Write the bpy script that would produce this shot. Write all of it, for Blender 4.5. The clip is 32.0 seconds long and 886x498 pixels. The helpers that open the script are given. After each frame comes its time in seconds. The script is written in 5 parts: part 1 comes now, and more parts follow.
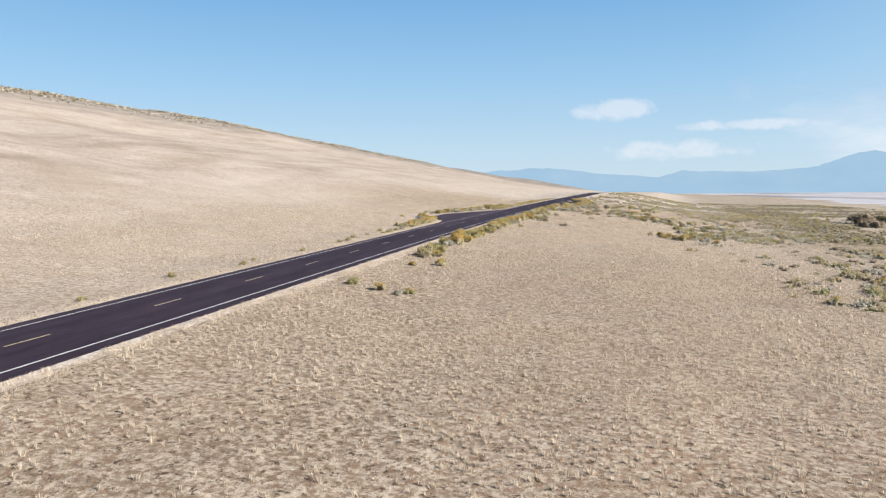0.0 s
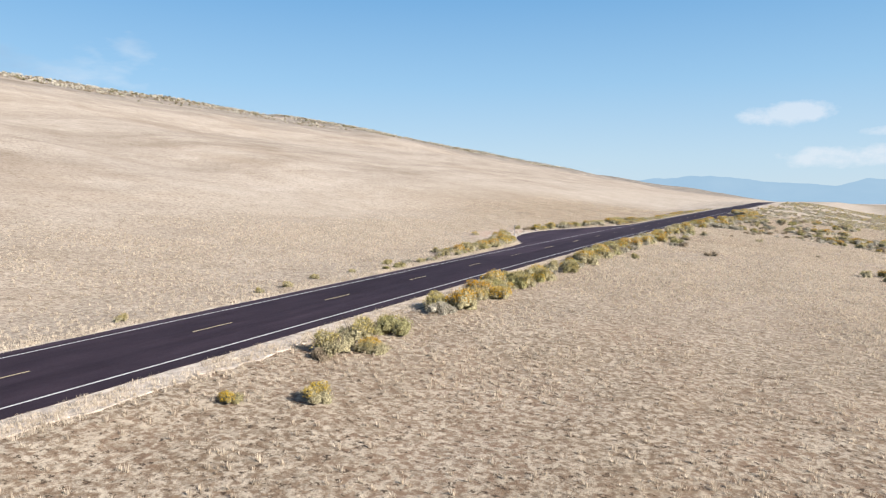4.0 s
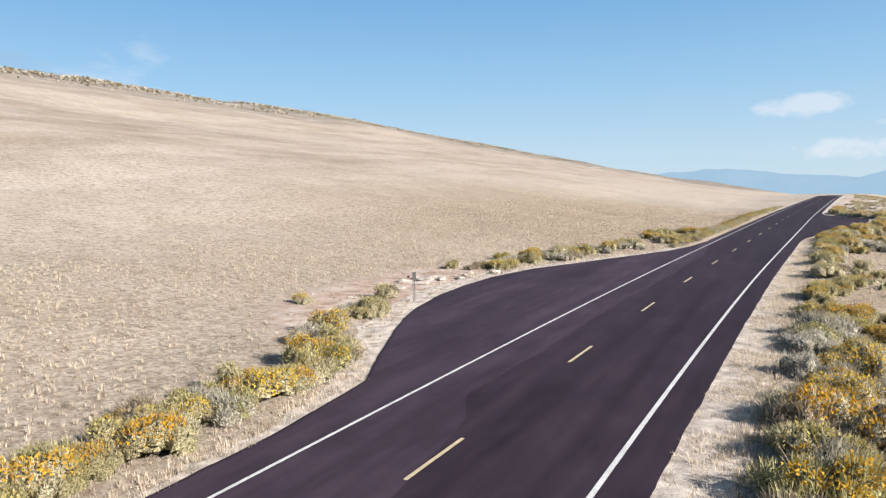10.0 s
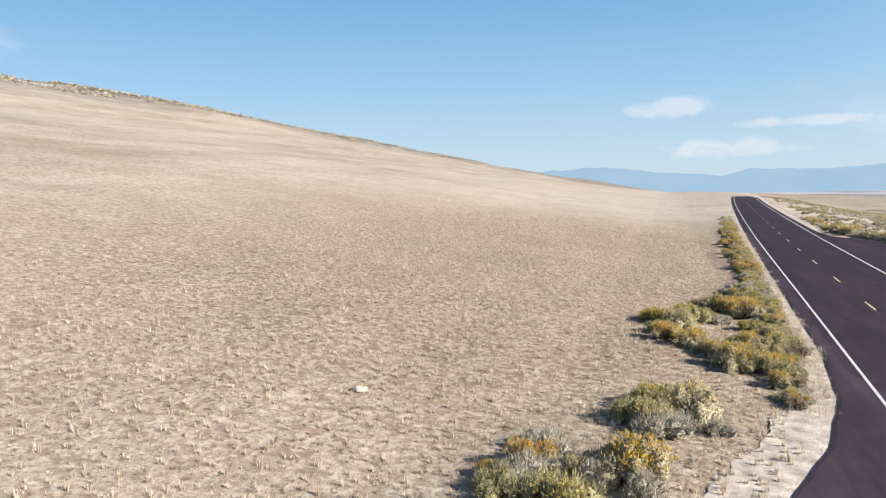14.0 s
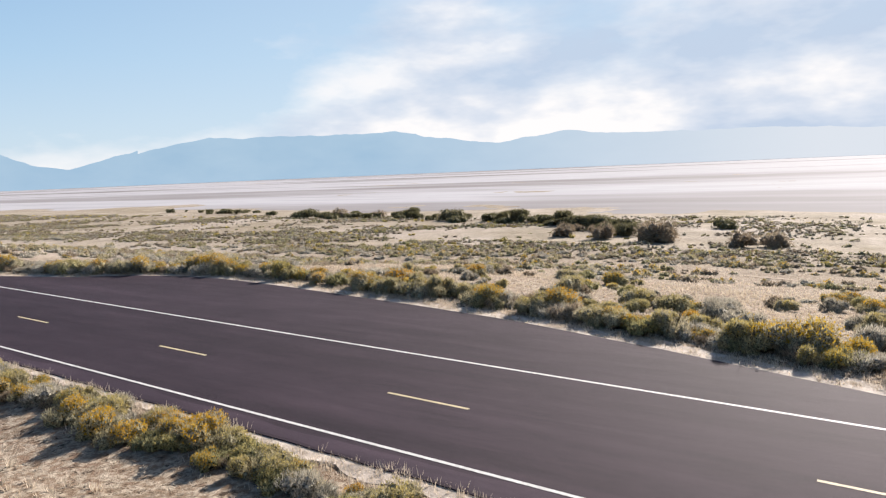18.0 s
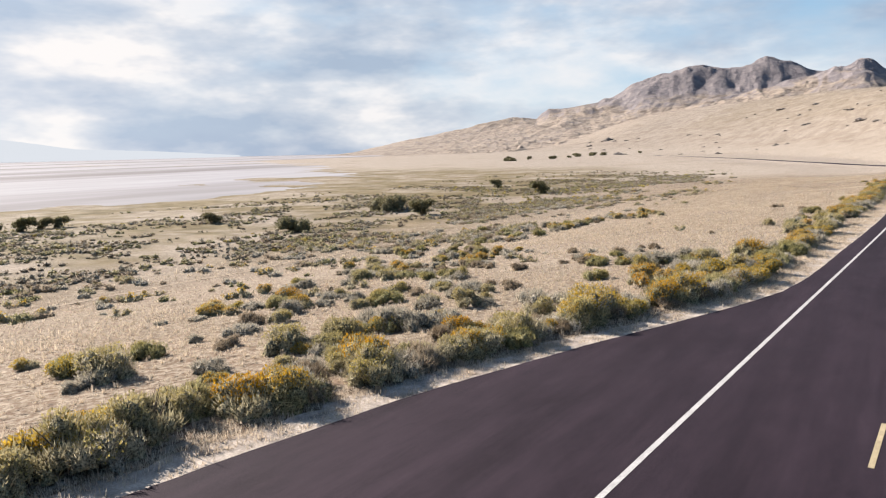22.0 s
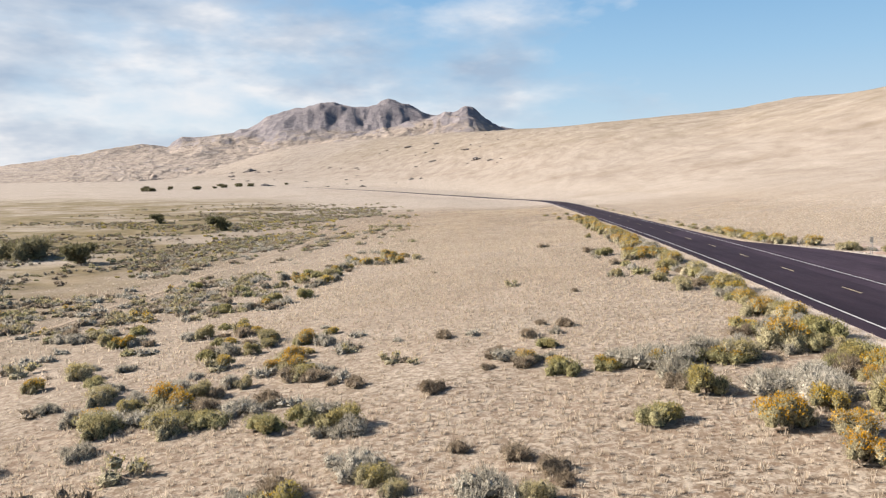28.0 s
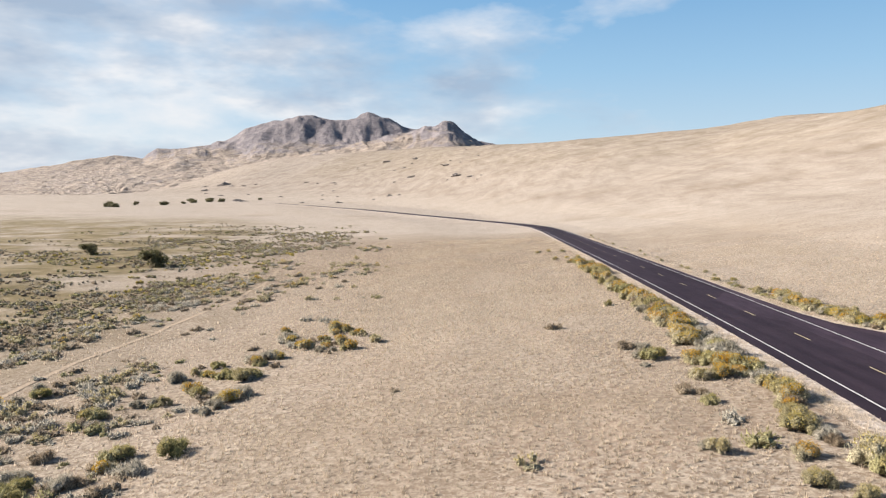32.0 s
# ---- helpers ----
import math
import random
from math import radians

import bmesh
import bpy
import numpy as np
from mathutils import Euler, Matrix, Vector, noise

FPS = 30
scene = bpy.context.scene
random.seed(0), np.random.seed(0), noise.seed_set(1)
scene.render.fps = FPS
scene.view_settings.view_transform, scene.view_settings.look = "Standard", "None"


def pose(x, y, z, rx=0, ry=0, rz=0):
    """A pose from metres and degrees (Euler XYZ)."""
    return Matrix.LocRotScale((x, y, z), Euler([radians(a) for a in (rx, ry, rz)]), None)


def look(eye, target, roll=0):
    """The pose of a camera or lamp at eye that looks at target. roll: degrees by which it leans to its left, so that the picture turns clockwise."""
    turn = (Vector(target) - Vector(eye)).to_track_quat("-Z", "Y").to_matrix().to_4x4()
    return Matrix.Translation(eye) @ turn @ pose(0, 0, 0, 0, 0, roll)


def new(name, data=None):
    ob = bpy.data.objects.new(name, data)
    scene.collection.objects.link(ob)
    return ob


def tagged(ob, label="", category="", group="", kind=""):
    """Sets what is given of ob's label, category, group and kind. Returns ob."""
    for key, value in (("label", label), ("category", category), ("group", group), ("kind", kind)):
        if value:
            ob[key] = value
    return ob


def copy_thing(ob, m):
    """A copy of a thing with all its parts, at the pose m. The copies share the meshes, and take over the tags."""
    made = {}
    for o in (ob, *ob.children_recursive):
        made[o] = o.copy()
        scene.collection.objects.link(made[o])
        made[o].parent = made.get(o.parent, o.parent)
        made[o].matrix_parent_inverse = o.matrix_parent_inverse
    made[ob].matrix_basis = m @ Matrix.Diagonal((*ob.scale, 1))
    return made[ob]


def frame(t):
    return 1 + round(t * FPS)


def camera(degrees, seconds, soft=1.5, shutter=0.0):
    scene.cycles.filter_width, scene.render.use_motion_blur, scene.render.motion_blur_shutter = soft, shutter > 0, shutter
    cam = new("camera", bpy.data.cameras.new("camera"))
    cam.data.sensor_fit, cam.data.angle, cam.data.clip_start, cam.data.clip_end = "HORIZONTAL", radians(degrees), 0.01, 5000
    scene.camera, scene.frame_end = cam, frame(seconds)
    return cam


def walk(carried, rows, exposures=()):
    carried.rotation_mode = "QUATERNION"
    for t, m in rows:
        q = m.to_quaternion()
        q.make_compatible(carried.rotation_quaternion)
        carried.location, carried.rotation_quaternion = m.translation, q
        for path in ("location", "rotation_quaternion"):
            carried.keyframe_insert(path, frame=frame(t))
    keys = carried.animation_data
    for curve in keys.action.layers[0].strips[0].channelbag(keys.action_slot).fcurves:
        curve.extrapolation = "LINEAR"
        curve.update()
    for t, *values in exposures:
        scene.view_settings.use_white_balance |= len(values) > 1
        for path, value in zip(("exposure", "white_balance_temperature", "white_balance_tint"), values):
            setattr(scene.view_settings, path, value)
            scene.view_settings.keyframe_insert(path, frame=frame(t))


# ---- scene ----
LENS = 64.25
cam = camera(LENS, 32.0, soft=1.2)
# seconds, eye x, y, z, then the turn about x, y, z in degrees
ROWS = [
    (0.0, 30.20, 0.00, 5.95, 85.48, 0.47, 13.56),
    (0.5, 30.27, 6.23, 5.88, 85.57, 0.52, 13.59),
    (1.0, 30.28, 12.48, 5.85, 85.70, 0.55, 15.30),
    (1.5, 30.22, 18.74, 5.85, 85.78, 0.52, 16.56),
    (2.0, 30.06, 25.00, 5.86, 85.85, 0.45, 19.11),
    (2.5, 29.82, 31.26, 5.88, 85.94, 0.35, 21.62),
    (3.0, 29.49, 37.52, 5.91, 85.99, 0.22, 24.29),
    (3.5, 29.09, 43.81, 5.96, 86.08, 0.11, 25.12),
    (5.5, 25.59, 68.68, 6.15, 86.30, 0.11, 29.31),
    (6.0, 24.21, 75.05, 6.19, 86.16, 0.07, 30.27),
    (6.5, 22.69, 81.41, 6.27, 86.05, 0.05, 30.23),
    (7.0, 20.98, 87.69, 6.36, 85.88, 0.07, 30.16),
    (7.5, 19.26, 93.93, 6.37, 85.88, 0.19, 30.13),
    (8.0, 17.33, 100.20, 6.39, 85.87, 0.33, 30.07),
    (8.5, 15.26, 106.52, 6.41, 85.87, 0.46, 29.97),
    (9.0, 13.12, 112.83, 6.41, 85.87, 0.61, 29.83),
    (9.5, 10.85, 119.01, 6.44, 85.96, 0.79, 28.56),
    (10.0, 8.63, 125.12, 6.50, 86.02, 0.97, 26.83),
    (10.5, 6.38, 131.13, 6.57, 86.00, 1.17, 25.75),
    (11.0, 4.06, 137.27, 6.64, 85.99, 1.36, 24.30),
    (11.5, 1.84, 143.81, 6.64, 85.82, 1.52, 21.13),
    (12.0, -0.28, 150.40, 6.81, 85.69, 1.57, 19.54),
    (12.5, -2.35, 157.07, 7.34, 85.75, 1.46, 19.48),
    (13.0, -4.26, 163.82, 8.07, 85.88, 1.29, 19.46),
    (13.5, -6.11, 170.43, 8.63, 85.80, 1.20, 19.36),
    (15.5, -11.84, 196.16, 8.53, 85.38, 1.63, -1.86),
    (16.0, -12.68, 202.33, 8.52, 85.02, 1.81, -12.26),
    (16.5, -13.37, 208.48, 8.52, 84.64, 1.98, -23.62),
    (17.0, -13.71, 214.58, 8.55, 84.25, 2.14, -35.77),
    (17.5, -13.54, 220.60, 8.57, 83.90, 2.30, -47.38),
    (18.0, -12.89, 226.41, 8.59, 83.60, 2.37, -58.47),
    (18.5, -11.83, 231.92, 8.59, 83.31, 2.37, -68.89),
    (19.0, -10.37, 237.00, 8.63, 83.03, 2.32, -79.57),
    (19.5, -8.62, 241.58, 8.67, 82.76, 2.25, -91.06),
    (20.0, -6.54, 245.63, 8.71, 82.51, 2.10, -103.20),
    (20.5, -4.14, 249.09, 8.70, 82.27, 1.89, -114.68),
    (21.0, -1.36, 252.15, 8.61, 82.11, 1.68, -126.24),
    (21.5, 1.51, 254.54, 8.53, 82.00, 1.51, -136.77),
    (22.0, 4.32, 256.30, 8.48, 81.96, 1.33, -146.50),
    (22.5, 7.10, 257.44, 8.44, 81.95, 1.13, -156.11),
    (23.0, 9.92, 257.97, 8.38, 82.08, 0.96, -160.76),
    (23.5, 12.48, 257.83, 8.33, 82.31, 0.83, -161.60),
    (24.0, 14.76, 257.16, 8.27, 82.53, 0.71, -163.66),
    (24.5, 16.80, 256.15, 8.26, 82.70, 0.63, -166.22),
    (25.0, 18.67, 254.74, 8.31, 82.89, 0.51, -168.96),
    (25.5, 20.32, 252.89, 8.34, 83.08, 0.43, -171.34),
    (26.0, 21.77, 250.60, 8.39, 83.29, 0.35, -173.36),
    (26.5, 23.04, 248.05, 8.45, 83.49, 0.28, -174.51),
    (28.5, 26.37, 235.45, 8.61, 84.23, 0.12, -175.36),
    (29.0, 26.74, 232.26, 8.88, 84.34, 0.06, -175.58),
    (29.5, 26.96, 228.96, 9.37, 84.52, -0.04, -175.79),
    (30.0, 27.14, 225.51, 10.05, 84.73, -0.14, -176.01),
    (30.5, 27.25, 221.96, 10.71, 84.90, -0.20, -176.22),
    (31.0, 27.29, 218.32, 11.29, 85.05, -0.19, -176.44),
    (31.5, 27.25, 214.78, 11.70, 85.14, -0.23, -176.70),
    (32.0, 27.19, 211.28, 12.02, 85.20, -0.33, -176.90),
]
# the picture's white balance drifts a little warmer as the camera turns from the hill to the lake
walk(cam, [(t, pose(x, y, z, rx, ry, rz)) for t, x, y, z, rx, ry, rz in ROWS],
     [(0.0, 1.3, 6270, 10), (13.0, 1.3, 6330, 10), (17.0, 1.3, 6490, 13), (22.0, 1.3, 6670, 13), (32.0, 1.3, 6580, 12)])

# ---- light ----
SUN_AZ, SUN_EL = -6.0, 27.0          # degrees counter-clockwise from +x, and up
world = bpy.data.worlds.new("sky")
scene.world = world
world.use_nodes = True
wn, wl = world.node_tree.nodes, world.node_tree.links
wn.clear()


def wnode(kind, **props):
    n = wn.new(kind)
    if "operation" in props:
        n.operation = props["operation"]
    if "data_type" in props:
        n.data_type = props["data_type"]
    if "sky_type" in props:
        n.sky_type, n.sun_disc = props["sky_type"], props["sun_disc"]
    return n


def wramp(source, stops):
    r = wnode("ShaderNodeValToRGB")
    while len(r.color_ramp.elements) < len(stops):
        r.color_ramp.elements.new(0.5)
    for el, (p, c) in zip(r.color_ramp.elements, stops):
        el.position, el.color = p, (*c, 1)
    wl.new(source, r.inputs[0])
    return r.outputs[0]


def wmath(op, a, b=None):
    n = wnode("ShaderNodeMath", operation=op)
    for k, v in enumerate((a, b)):
        if v is None:
            continue
        if isinstance(v, (int, float)):
            n.inputs[k].default_value = v
        else:
            wl.new(v, n.inputs[k])
    return n.outputs[0]


def wmix(fac, a, b):
    n = wnode("ShaderNodeMix", data_type="RGBA")
    for k, v in ((0, fac), (6, a), (7, b)):
        if isinstance(v, tuple):
            n.inputs[k].default_value = (*v, 1)
        elif isinstance(v, (int, float)):
            n.inputs[k].default_value = v
        else:
            wl.new(v, n.inputs[k])
    return n.outputs[2]


def wnoise(scale, stretch, detail, rough, shift=(0, 0, 0)):
    mp, n = wnode("ShaderNodeMapping"), wnode("ShaderNodeTexNoise")
    mp.inputs["Scale"].default_value, mp.inputs["Location"].default_value = stretch, shift
    wl.new(way.outputs["Generated"], mp.inputs[0])
    wl.new(mp.outputs[0], n.inputs["Vector"])
    n.inputs["Scale"].default_value, n.inputs["Detail"].default_value, n.inputs["Roughness"].default_value = scale, detail, rough
    return n.outputs[0]


way = wnode("ShaderNodeTexCoord")
xyz = wnode("ShaderNodeSeparateXYZ")
wl.new(way.outputs["Generated"], xyz.inputs[0])
up = xyz.outputs[2]
sky = wnode("ShaderNodeTexSky", sky_type="NISHITA", sun_disc=False)
sky.sun_elevation, sky.sun_rotation = radians(SUN_EL), radians(90 - SUN_AZ)
sky.air_density, sky.dust_density, sky.ozone_density = 1.0, 0.3, 2.0
dim = wnode("ShaderNodeVectorMath", operation="SCALE")
wl.new(sky.outputs[0], dim.inputs[0])
dim.inputs["Scale"].default_value = 0.11
# pale haze towards the horizon
air = wramp(up, [(0.0, (0.68, 0.84, 0.96)), (0.06, (0.60, 0.80, 0.96)), (0.16, (0.39, 0.67, 0.94)), (0.30, (0.18, 0.46, 0.82)), (0.7, (0.05, 0.13, 0.32))])
clear = wmix(0.82, dim.outputs[0], air)
# the air pales towards the sun
clear = wmix(wmath("MULTIPLY", wramp(xyz.outputs[0], [(0.15, (0, 0, 0)), (0.8, (1, 1, 1))]), 0.55), clear, (0.70, 0.84, 0.96))
# broken cloud over the lake, a few puffs elsewhere
bank = wmath("ADD", wmath("MULTIPLY", xyz.outputs[0], 0.90), wmath("MULTIPLY", xyz.outputs[1], -0.42))
lakeward = wramp(bank, [(0.22, (0, 0, 0)), (0.72, (1, 1, 1))])
puff = wnoise(2.9, (1, 1, 2.6), 6, 0.55, (0.3, 0.1, 0.35))
wisp = wnoise(4.0, (1, 1, 2.8), 5, 0.55, (2.0, 0.0, 0.2))
low = wramp(up, [(0.04, (1, 1, 1)), (0.19, (0, 0, 0))])
east = wramp(xyz.outputs[0], [(0.1, (0, 0, 0)), (0.38, (1, 1, 1))])
east = wmath("MULTIPLY", east, wramp(wmath("ADD", wmath("MULTIPLY", xyz.outputs[1], 0.5), 0.5), [(0.12, (0.15, 0.15, 0.15)), (0.30, (1, 1, 1))]))
over = wmath("ADD", wmath("ADD", puff, wmath("MULTIPLY", lakeward, 0.25)), wmath("MULTIPLY", wmath("MULTIPLY", low, east), 0.27))
over = wmath("SUBTRACT", over, 0.055)
over = wmath("SUBTRACT", over, wmath("MULTIPLY", wramp(xyz.outputs[1], [(0.45, (0, 0, 0)), (0.85, (1, 1, 1))]), 0.09))
cover = wramp(over, [(0.53, (0, 0, 0)), (0.62, (0.42, 0.42, 0.42)), (0.70, (0.8, 0.8, 0.8)), (0.86, (1, 1, 1))])
grey = wramp(wisp, [(0.39, (0.42, 0.53, 0.68)), (0.50, (0.66, 0.73, 0.82)), (0.59, (1.0, 1.0, 1.0))])
lit = wramp(wisp, [(0.38, (0.58, 0.70, 0.86)), (0.50, (0.79, 0.86, 0.95)), (0.60, (1.06, 1.06, 1.05))])
sunny = wmath("ADD", wmath("MULTIPLY", xyz.outputs[0], 0.6), wmath("MULTIPLY", xyz.outputs[1], 0.5))
cloud = wmix(wramp(sunny, [(0.02, (0, 0, 0)), (0.5, (1, 1, 1))]), grey, lit)
ahead = wramp(xyz.outputs[1], [(0.5, (0, 0, 0)), (0.6, (1, 1, 1))])
tuft_noise = wnoise(26.0, (1, 1, 1.6), 5, 0.6)


def small_puff(x0, z0, wide, tall):
    """One small fair-weather cloud in the north: an oval torn by noise."""
    dx = wmath("POWER", wmath("DIVIDE", wmath("ABSOLUTE", wmath("SUBTRACT", xyz.outputs[0], x0)), wide), 2.0)
    dz = wmath("POWER", wmath("DIVIDE", wmath("ABSOLUTE", wmath("SUBTRACT", up, z0)), tall), 2.0)
    body = wmath("SUBTRACT", wmath("ADD", 1.0, wmath("MULTIPLY", wmath("SUBTRACT", tuft_noise, 0.5), 3.2)), wmath("ADD", dx, dz))
    return wmath("MULTIPLY", wramp(body, [(0.2, (0, 0, 0)), (1.5, (0.5, 0.5, 0.5))]), ahead)


puffs = wmath("MAXIMUM", small_puff(0.0, 0.112, 0.07, 0.018), wmath("MAXIMUM", small_puff(0.075, 0.055, 0.10, 0.016), small_puff(0.16, 0.085, 0.09, 0.008)))
wbg = wnode("ShaderNodeBackground")
wbg.inputs["Strength"].default_value = 0.38
wout = wnode("ShaderNodeOutputWorld")
wl.new(wmix(puffs, wmix(cover, clear, cloud), (0.98, 0.98, 1.0)), wbg.inputs["Color"])
wl.new(wbg.outputs[0], wout.inputs[0])

sun = new("sun", bpy.data.lights.new("sun", "SUN"))
sun.data.energy, sun.data.angle, sun.data.color = 5.0, radians(0.6), (1.0, 0.93, 0.84)
a, e = radians(SUN_AZ), radians(SUN_EL)
sun_way = Vector((math.cos(a) * math.cos(e), math.sin(a) * math.cos(e), math.sin(e)))
sun.matrix_world = look(sun_way * 800, (0, 0, 0))

# ---- shape of the land ----
def road_z(y):
    y = np.asarray(y, float)
    u = np.clip(y, -170, 470) - 140
    z = 0.01564 * u + 3.5e-6 * u * u
    return z - 0.00005 * np.clip(y - 470, 0, 260) ** 2 * 0.5


BEND_Y = np.arange(-1000, 2001, 5.0)
BEND = np.radians(np.interp(BEND_Y, [75, 110, 140, 165, 190, 215, 240, 265, 290, 320, 360, 420, 470], [0, 0.35, 1.15, 1.9, 2.8, 2.95, 2.85, 3.0, 3.35, 3.52, 3.65, 4.1, 4.6]))
BEND_X = np.concatenate([[0], np.cumsum(np.tan(BEND[1:] + BEND[:-1]) / 2 * 5)])


def road_x(y):
    """The middle of the road: straight, then leaning to the lake side ahead, and bending there a long way back."""
    return np.interp(y, [-906, -634, -490, -363, -285, -243, -203, -162, -121, -85, -40], [417, 291, 200, 124, 85, 64, 43, 24, 9, 1.5, 0]) + np.interp(y, BEND_Y, BEND_X)


def placed(x, y):
    """From distances off and along the road to places on the plan; far out on the flats all turns as one."""
    t = np.interp(y, BEND_Y, BEND)
    ax, ay = x + np.interp(y, BEND_Y, BEND_X), y - x * np.tan(t)
    c, sn = math.cos(radians(2.9)), math.sin(radians(2.9))
    bx, by = 26.0 + (x - 22) * c + (y - 225) * sn, 223.9 - (x - 22) * sn + (y - 225) * c
    w = np.clip((x - 22) / 18, 0, 1)
    return ax + (bx - ax) * w, ay + (by - ay) * w


def smooth(a, b, v):
    u = np.clip((v - a) / (b - a), 0, 1)
    return u * u * (3 - 2 * u)


LAT = np.random.RandomState(5).rand(64, 64)


def vnoise(x, y):
    """Smooth value noise, 0 to 1."""
    xi, yi = np.floor(x).astype(int), np.floor(y).astype(int)
    u, v = x - xi, y - yi
    u, v = u * u * (3 - 2 * u), v * v * (3 - 2 * v)
    p = lambda i, j: LAT[(xi + i) % 64, (yi + j) % 64]
    return (p(0, 0) * (1 - u) + p(1, 0) * u) * (1 - v) + (p(0, 1) * (1 - u) + p(1, 1) * u) * v


def fbm(x, y, octaves=4):
    s = 0
    for i in range(octaves):
        s = s + (vnoise(x * 2 ** i + 17 * i, y * 2 ** i + 9 * i) - 0.5) * 0.5 ** i
    return s


def hummock(x, y):
    """Bunches of grass a hand's breadth high, 0 between them and 1 on them."""
    x, y = np.asarray(x, float), np.asarray(y, float)
    return smooth(0.30, 0.68, 0.85 * vnoise(x / 0.55 + 0.3 * vnoise(y, x), y / 0.55) + 0.15 * vnoise(x / 1.7 + 31, y / 1.7))


def paved_edges(y):
    """The paved strip's two sides, from the road's middle: the hill side and the lake side, with a turnout on each."""
    hill = np.interp(y, [120, 127, 140, 146, 149, 153.8, 157, 160.5, 165, 170, 175, 181, 186, 190, 194.4, 200, 205, 212, 2000],
                     [-4.55, -4.6, -5.0, -5.8, -7.3, -9.5, -10.9, -12.1, -13.2, -13.8, -13.9, -13.0, -11.0, -9.6, -7.9, -5.9, -4.9, -4.5, -4.5])
    lake = np.interp(y, [-2000, 214, 219, 224, 228, 231, 236, 241, 246, 251, 256, 261, 264, 267, 271, 275, 282, 290, 296, 2000],
                     [5.3, 5.3, 5.6, 6.6, 7.7, 8.6, 9.9, 11.0, 11.7, 12.2, 12.7, 13.0, 13.0, 12.6, 11.2, 8.6, 5.9, 5.2, 5.1, 5.1])
    return hill, lake


def land(x, y):
    """Height of the ground."""
    x, y = np.asarray(x, float), np.asarray(y, float)
    u = x - road_x(y)
    he, le = paved_edges(y)
    zr = road_z(y)
    # hillside
    foot = np.minimum(np.interp(y, [-3000, -900, -420, -160, -50], [0, 20, 50, 30, 3]), road_x(y))
    d = np.clip(he - (x - foot), 0, None) + 4.5
    rise = np.interp(d, [0, 7, 14, 40, 70, 113, 178, 235, 290, 330, 370, 450, 4800],
                     [0, 0, 0.35, 3.4, 8.6, 17, 30, 44.5, 57, 62.5, 64.5, 65, 65])
    grow = np.interp(y, [-3000, -1180, -760, -520, 0, 150, 350, 600, 800, 1600], [2.5, 2.05, 1.72, 1.5, 1.14, 1.10, 1.115, 1.06, 1.0, 0.87])
    hill = zr + rise * grow
    hill = hill + smooth(60, 200, d) * (fbm(x / 90, y / 140, 3) * 4 + fbm(x / 300 + 5, y / 200, 2) * 6)
    # lake side
    v = np.clip(u - le, 0, None) + 5.3
    w = 1 - smooth(8, 62, v)
    spit = np.interp(y, [-900, -500, -200, 0, 90, 300, 500], [700, 420, 240, 70, 10, 0, 40])
    v = np.where(v > 120, 120 + (v - 120) * 120 / (120 + spit), v)
    drop = np.interp(v, [0, 7, 9, 26, 40, 60, 100, 150, 185, 215, 260, 5000],
                     [0, 0, -0.2, -1.7, -2.9, -4.5, -5.7, -6.6, -7.7, -8.4, -9.0, -9.2])
    wob = fbm(x / 70 + 3, y / 70, 3)
    flat = zr * w + drop + wob * 1.0 * smooth(25, 90, v)
    z = np.where(u < 0, hill, flat)
    # the hill's ridge bends round behind and runs down to a saddle
    a = np.degrees(np.arctan2(y - 212, x - 27)) + 2.9
    r = np.hypot(x - 27, y - 212)
    soft = lambda at, val: sum(np.interp(a + o, at, val) for o in (-5, -3.5, -2, -1, 0, 1, 2, 3.5, 5)) / 9
    r0 = soft([-128, -116, -106, -96, -88, -84, -80, -60], [640, 741, 860, 1060, 1500, 1900, 2300, 2600])
    r1 = soft([-116, -96, -88, -84, -78, -70, -60], [260, 300, 400, 520, 740, 980, 1200])
    up = soft([-128, -115.9, -110.1, -106.3, -102.3, -98.1, -96, -93.8, -91.6, -88, -86, -84, -80, -76, -70, -64, -56],
              [5.9, 5.6, 5.2, 5.0, 4.77, 4.6, 4.36, 3.95, 3.8, 3.7, 3.65, 3.55, 3.3, 2.8, 2.0, 1.3, 0.6])
    crest = 11.7 + r0 * np.tan(np.radians(up))
    s = np.clip((r - r1) / (r0 - r1), 0, 1)
    back = -5 + (crest + 5) * (0.45 * s + 0.55 * s * s * (3 - 2 * s)) - np.clip(r - r0, 0, 500) ** 2 / 3000
    back = back + s * (fbm(x / 150, y / 150, 3) * 9 + fbm(x / 45, y / 45, 2) * 2) * (1 - 0.9 * smooth(0.7, 1, s))
    w = smooth(-58, -70, a) * smooth(-60, -200, y) * smooth(0, 0.05, s)
    hip = 0.5 * (z + back + np.sqrt((z - back) ** 2 + 60)) - 3.87
    z = z + np.clip(hip - z, 0, None) * w
    # the foot of the mountain behind
    far = smooth(-420, -1500, y)
    z = z + far * np.interp(u, [-300, -50, 200, 450, 900], [0, 4, 12, 6, 0])
    rough = smooth(1.0, 5.0, np.maximum(he - u, u - le))
    return z + (fbm(x / 6, y / 6, 3) * 0.2 + fbm(x / 25 + 8, y / 25, 2) * 0.35) * rough


# ---- materials ----
def material(name, rough=0.9, metal=0.0):
    m = bpy.data.materials.new(name)
    m.use_nodes = True
    b = m.node_tree.nodes["Principled BSDF"]
    b.inputs["Roughness"].default_value, b.inputs["Metallic"].default_value = rough, metal
    b.inputs["Specular IOR Level"].default_value = 0.3
    return m, m.node_tree.nodes, m.node_tree.links, b


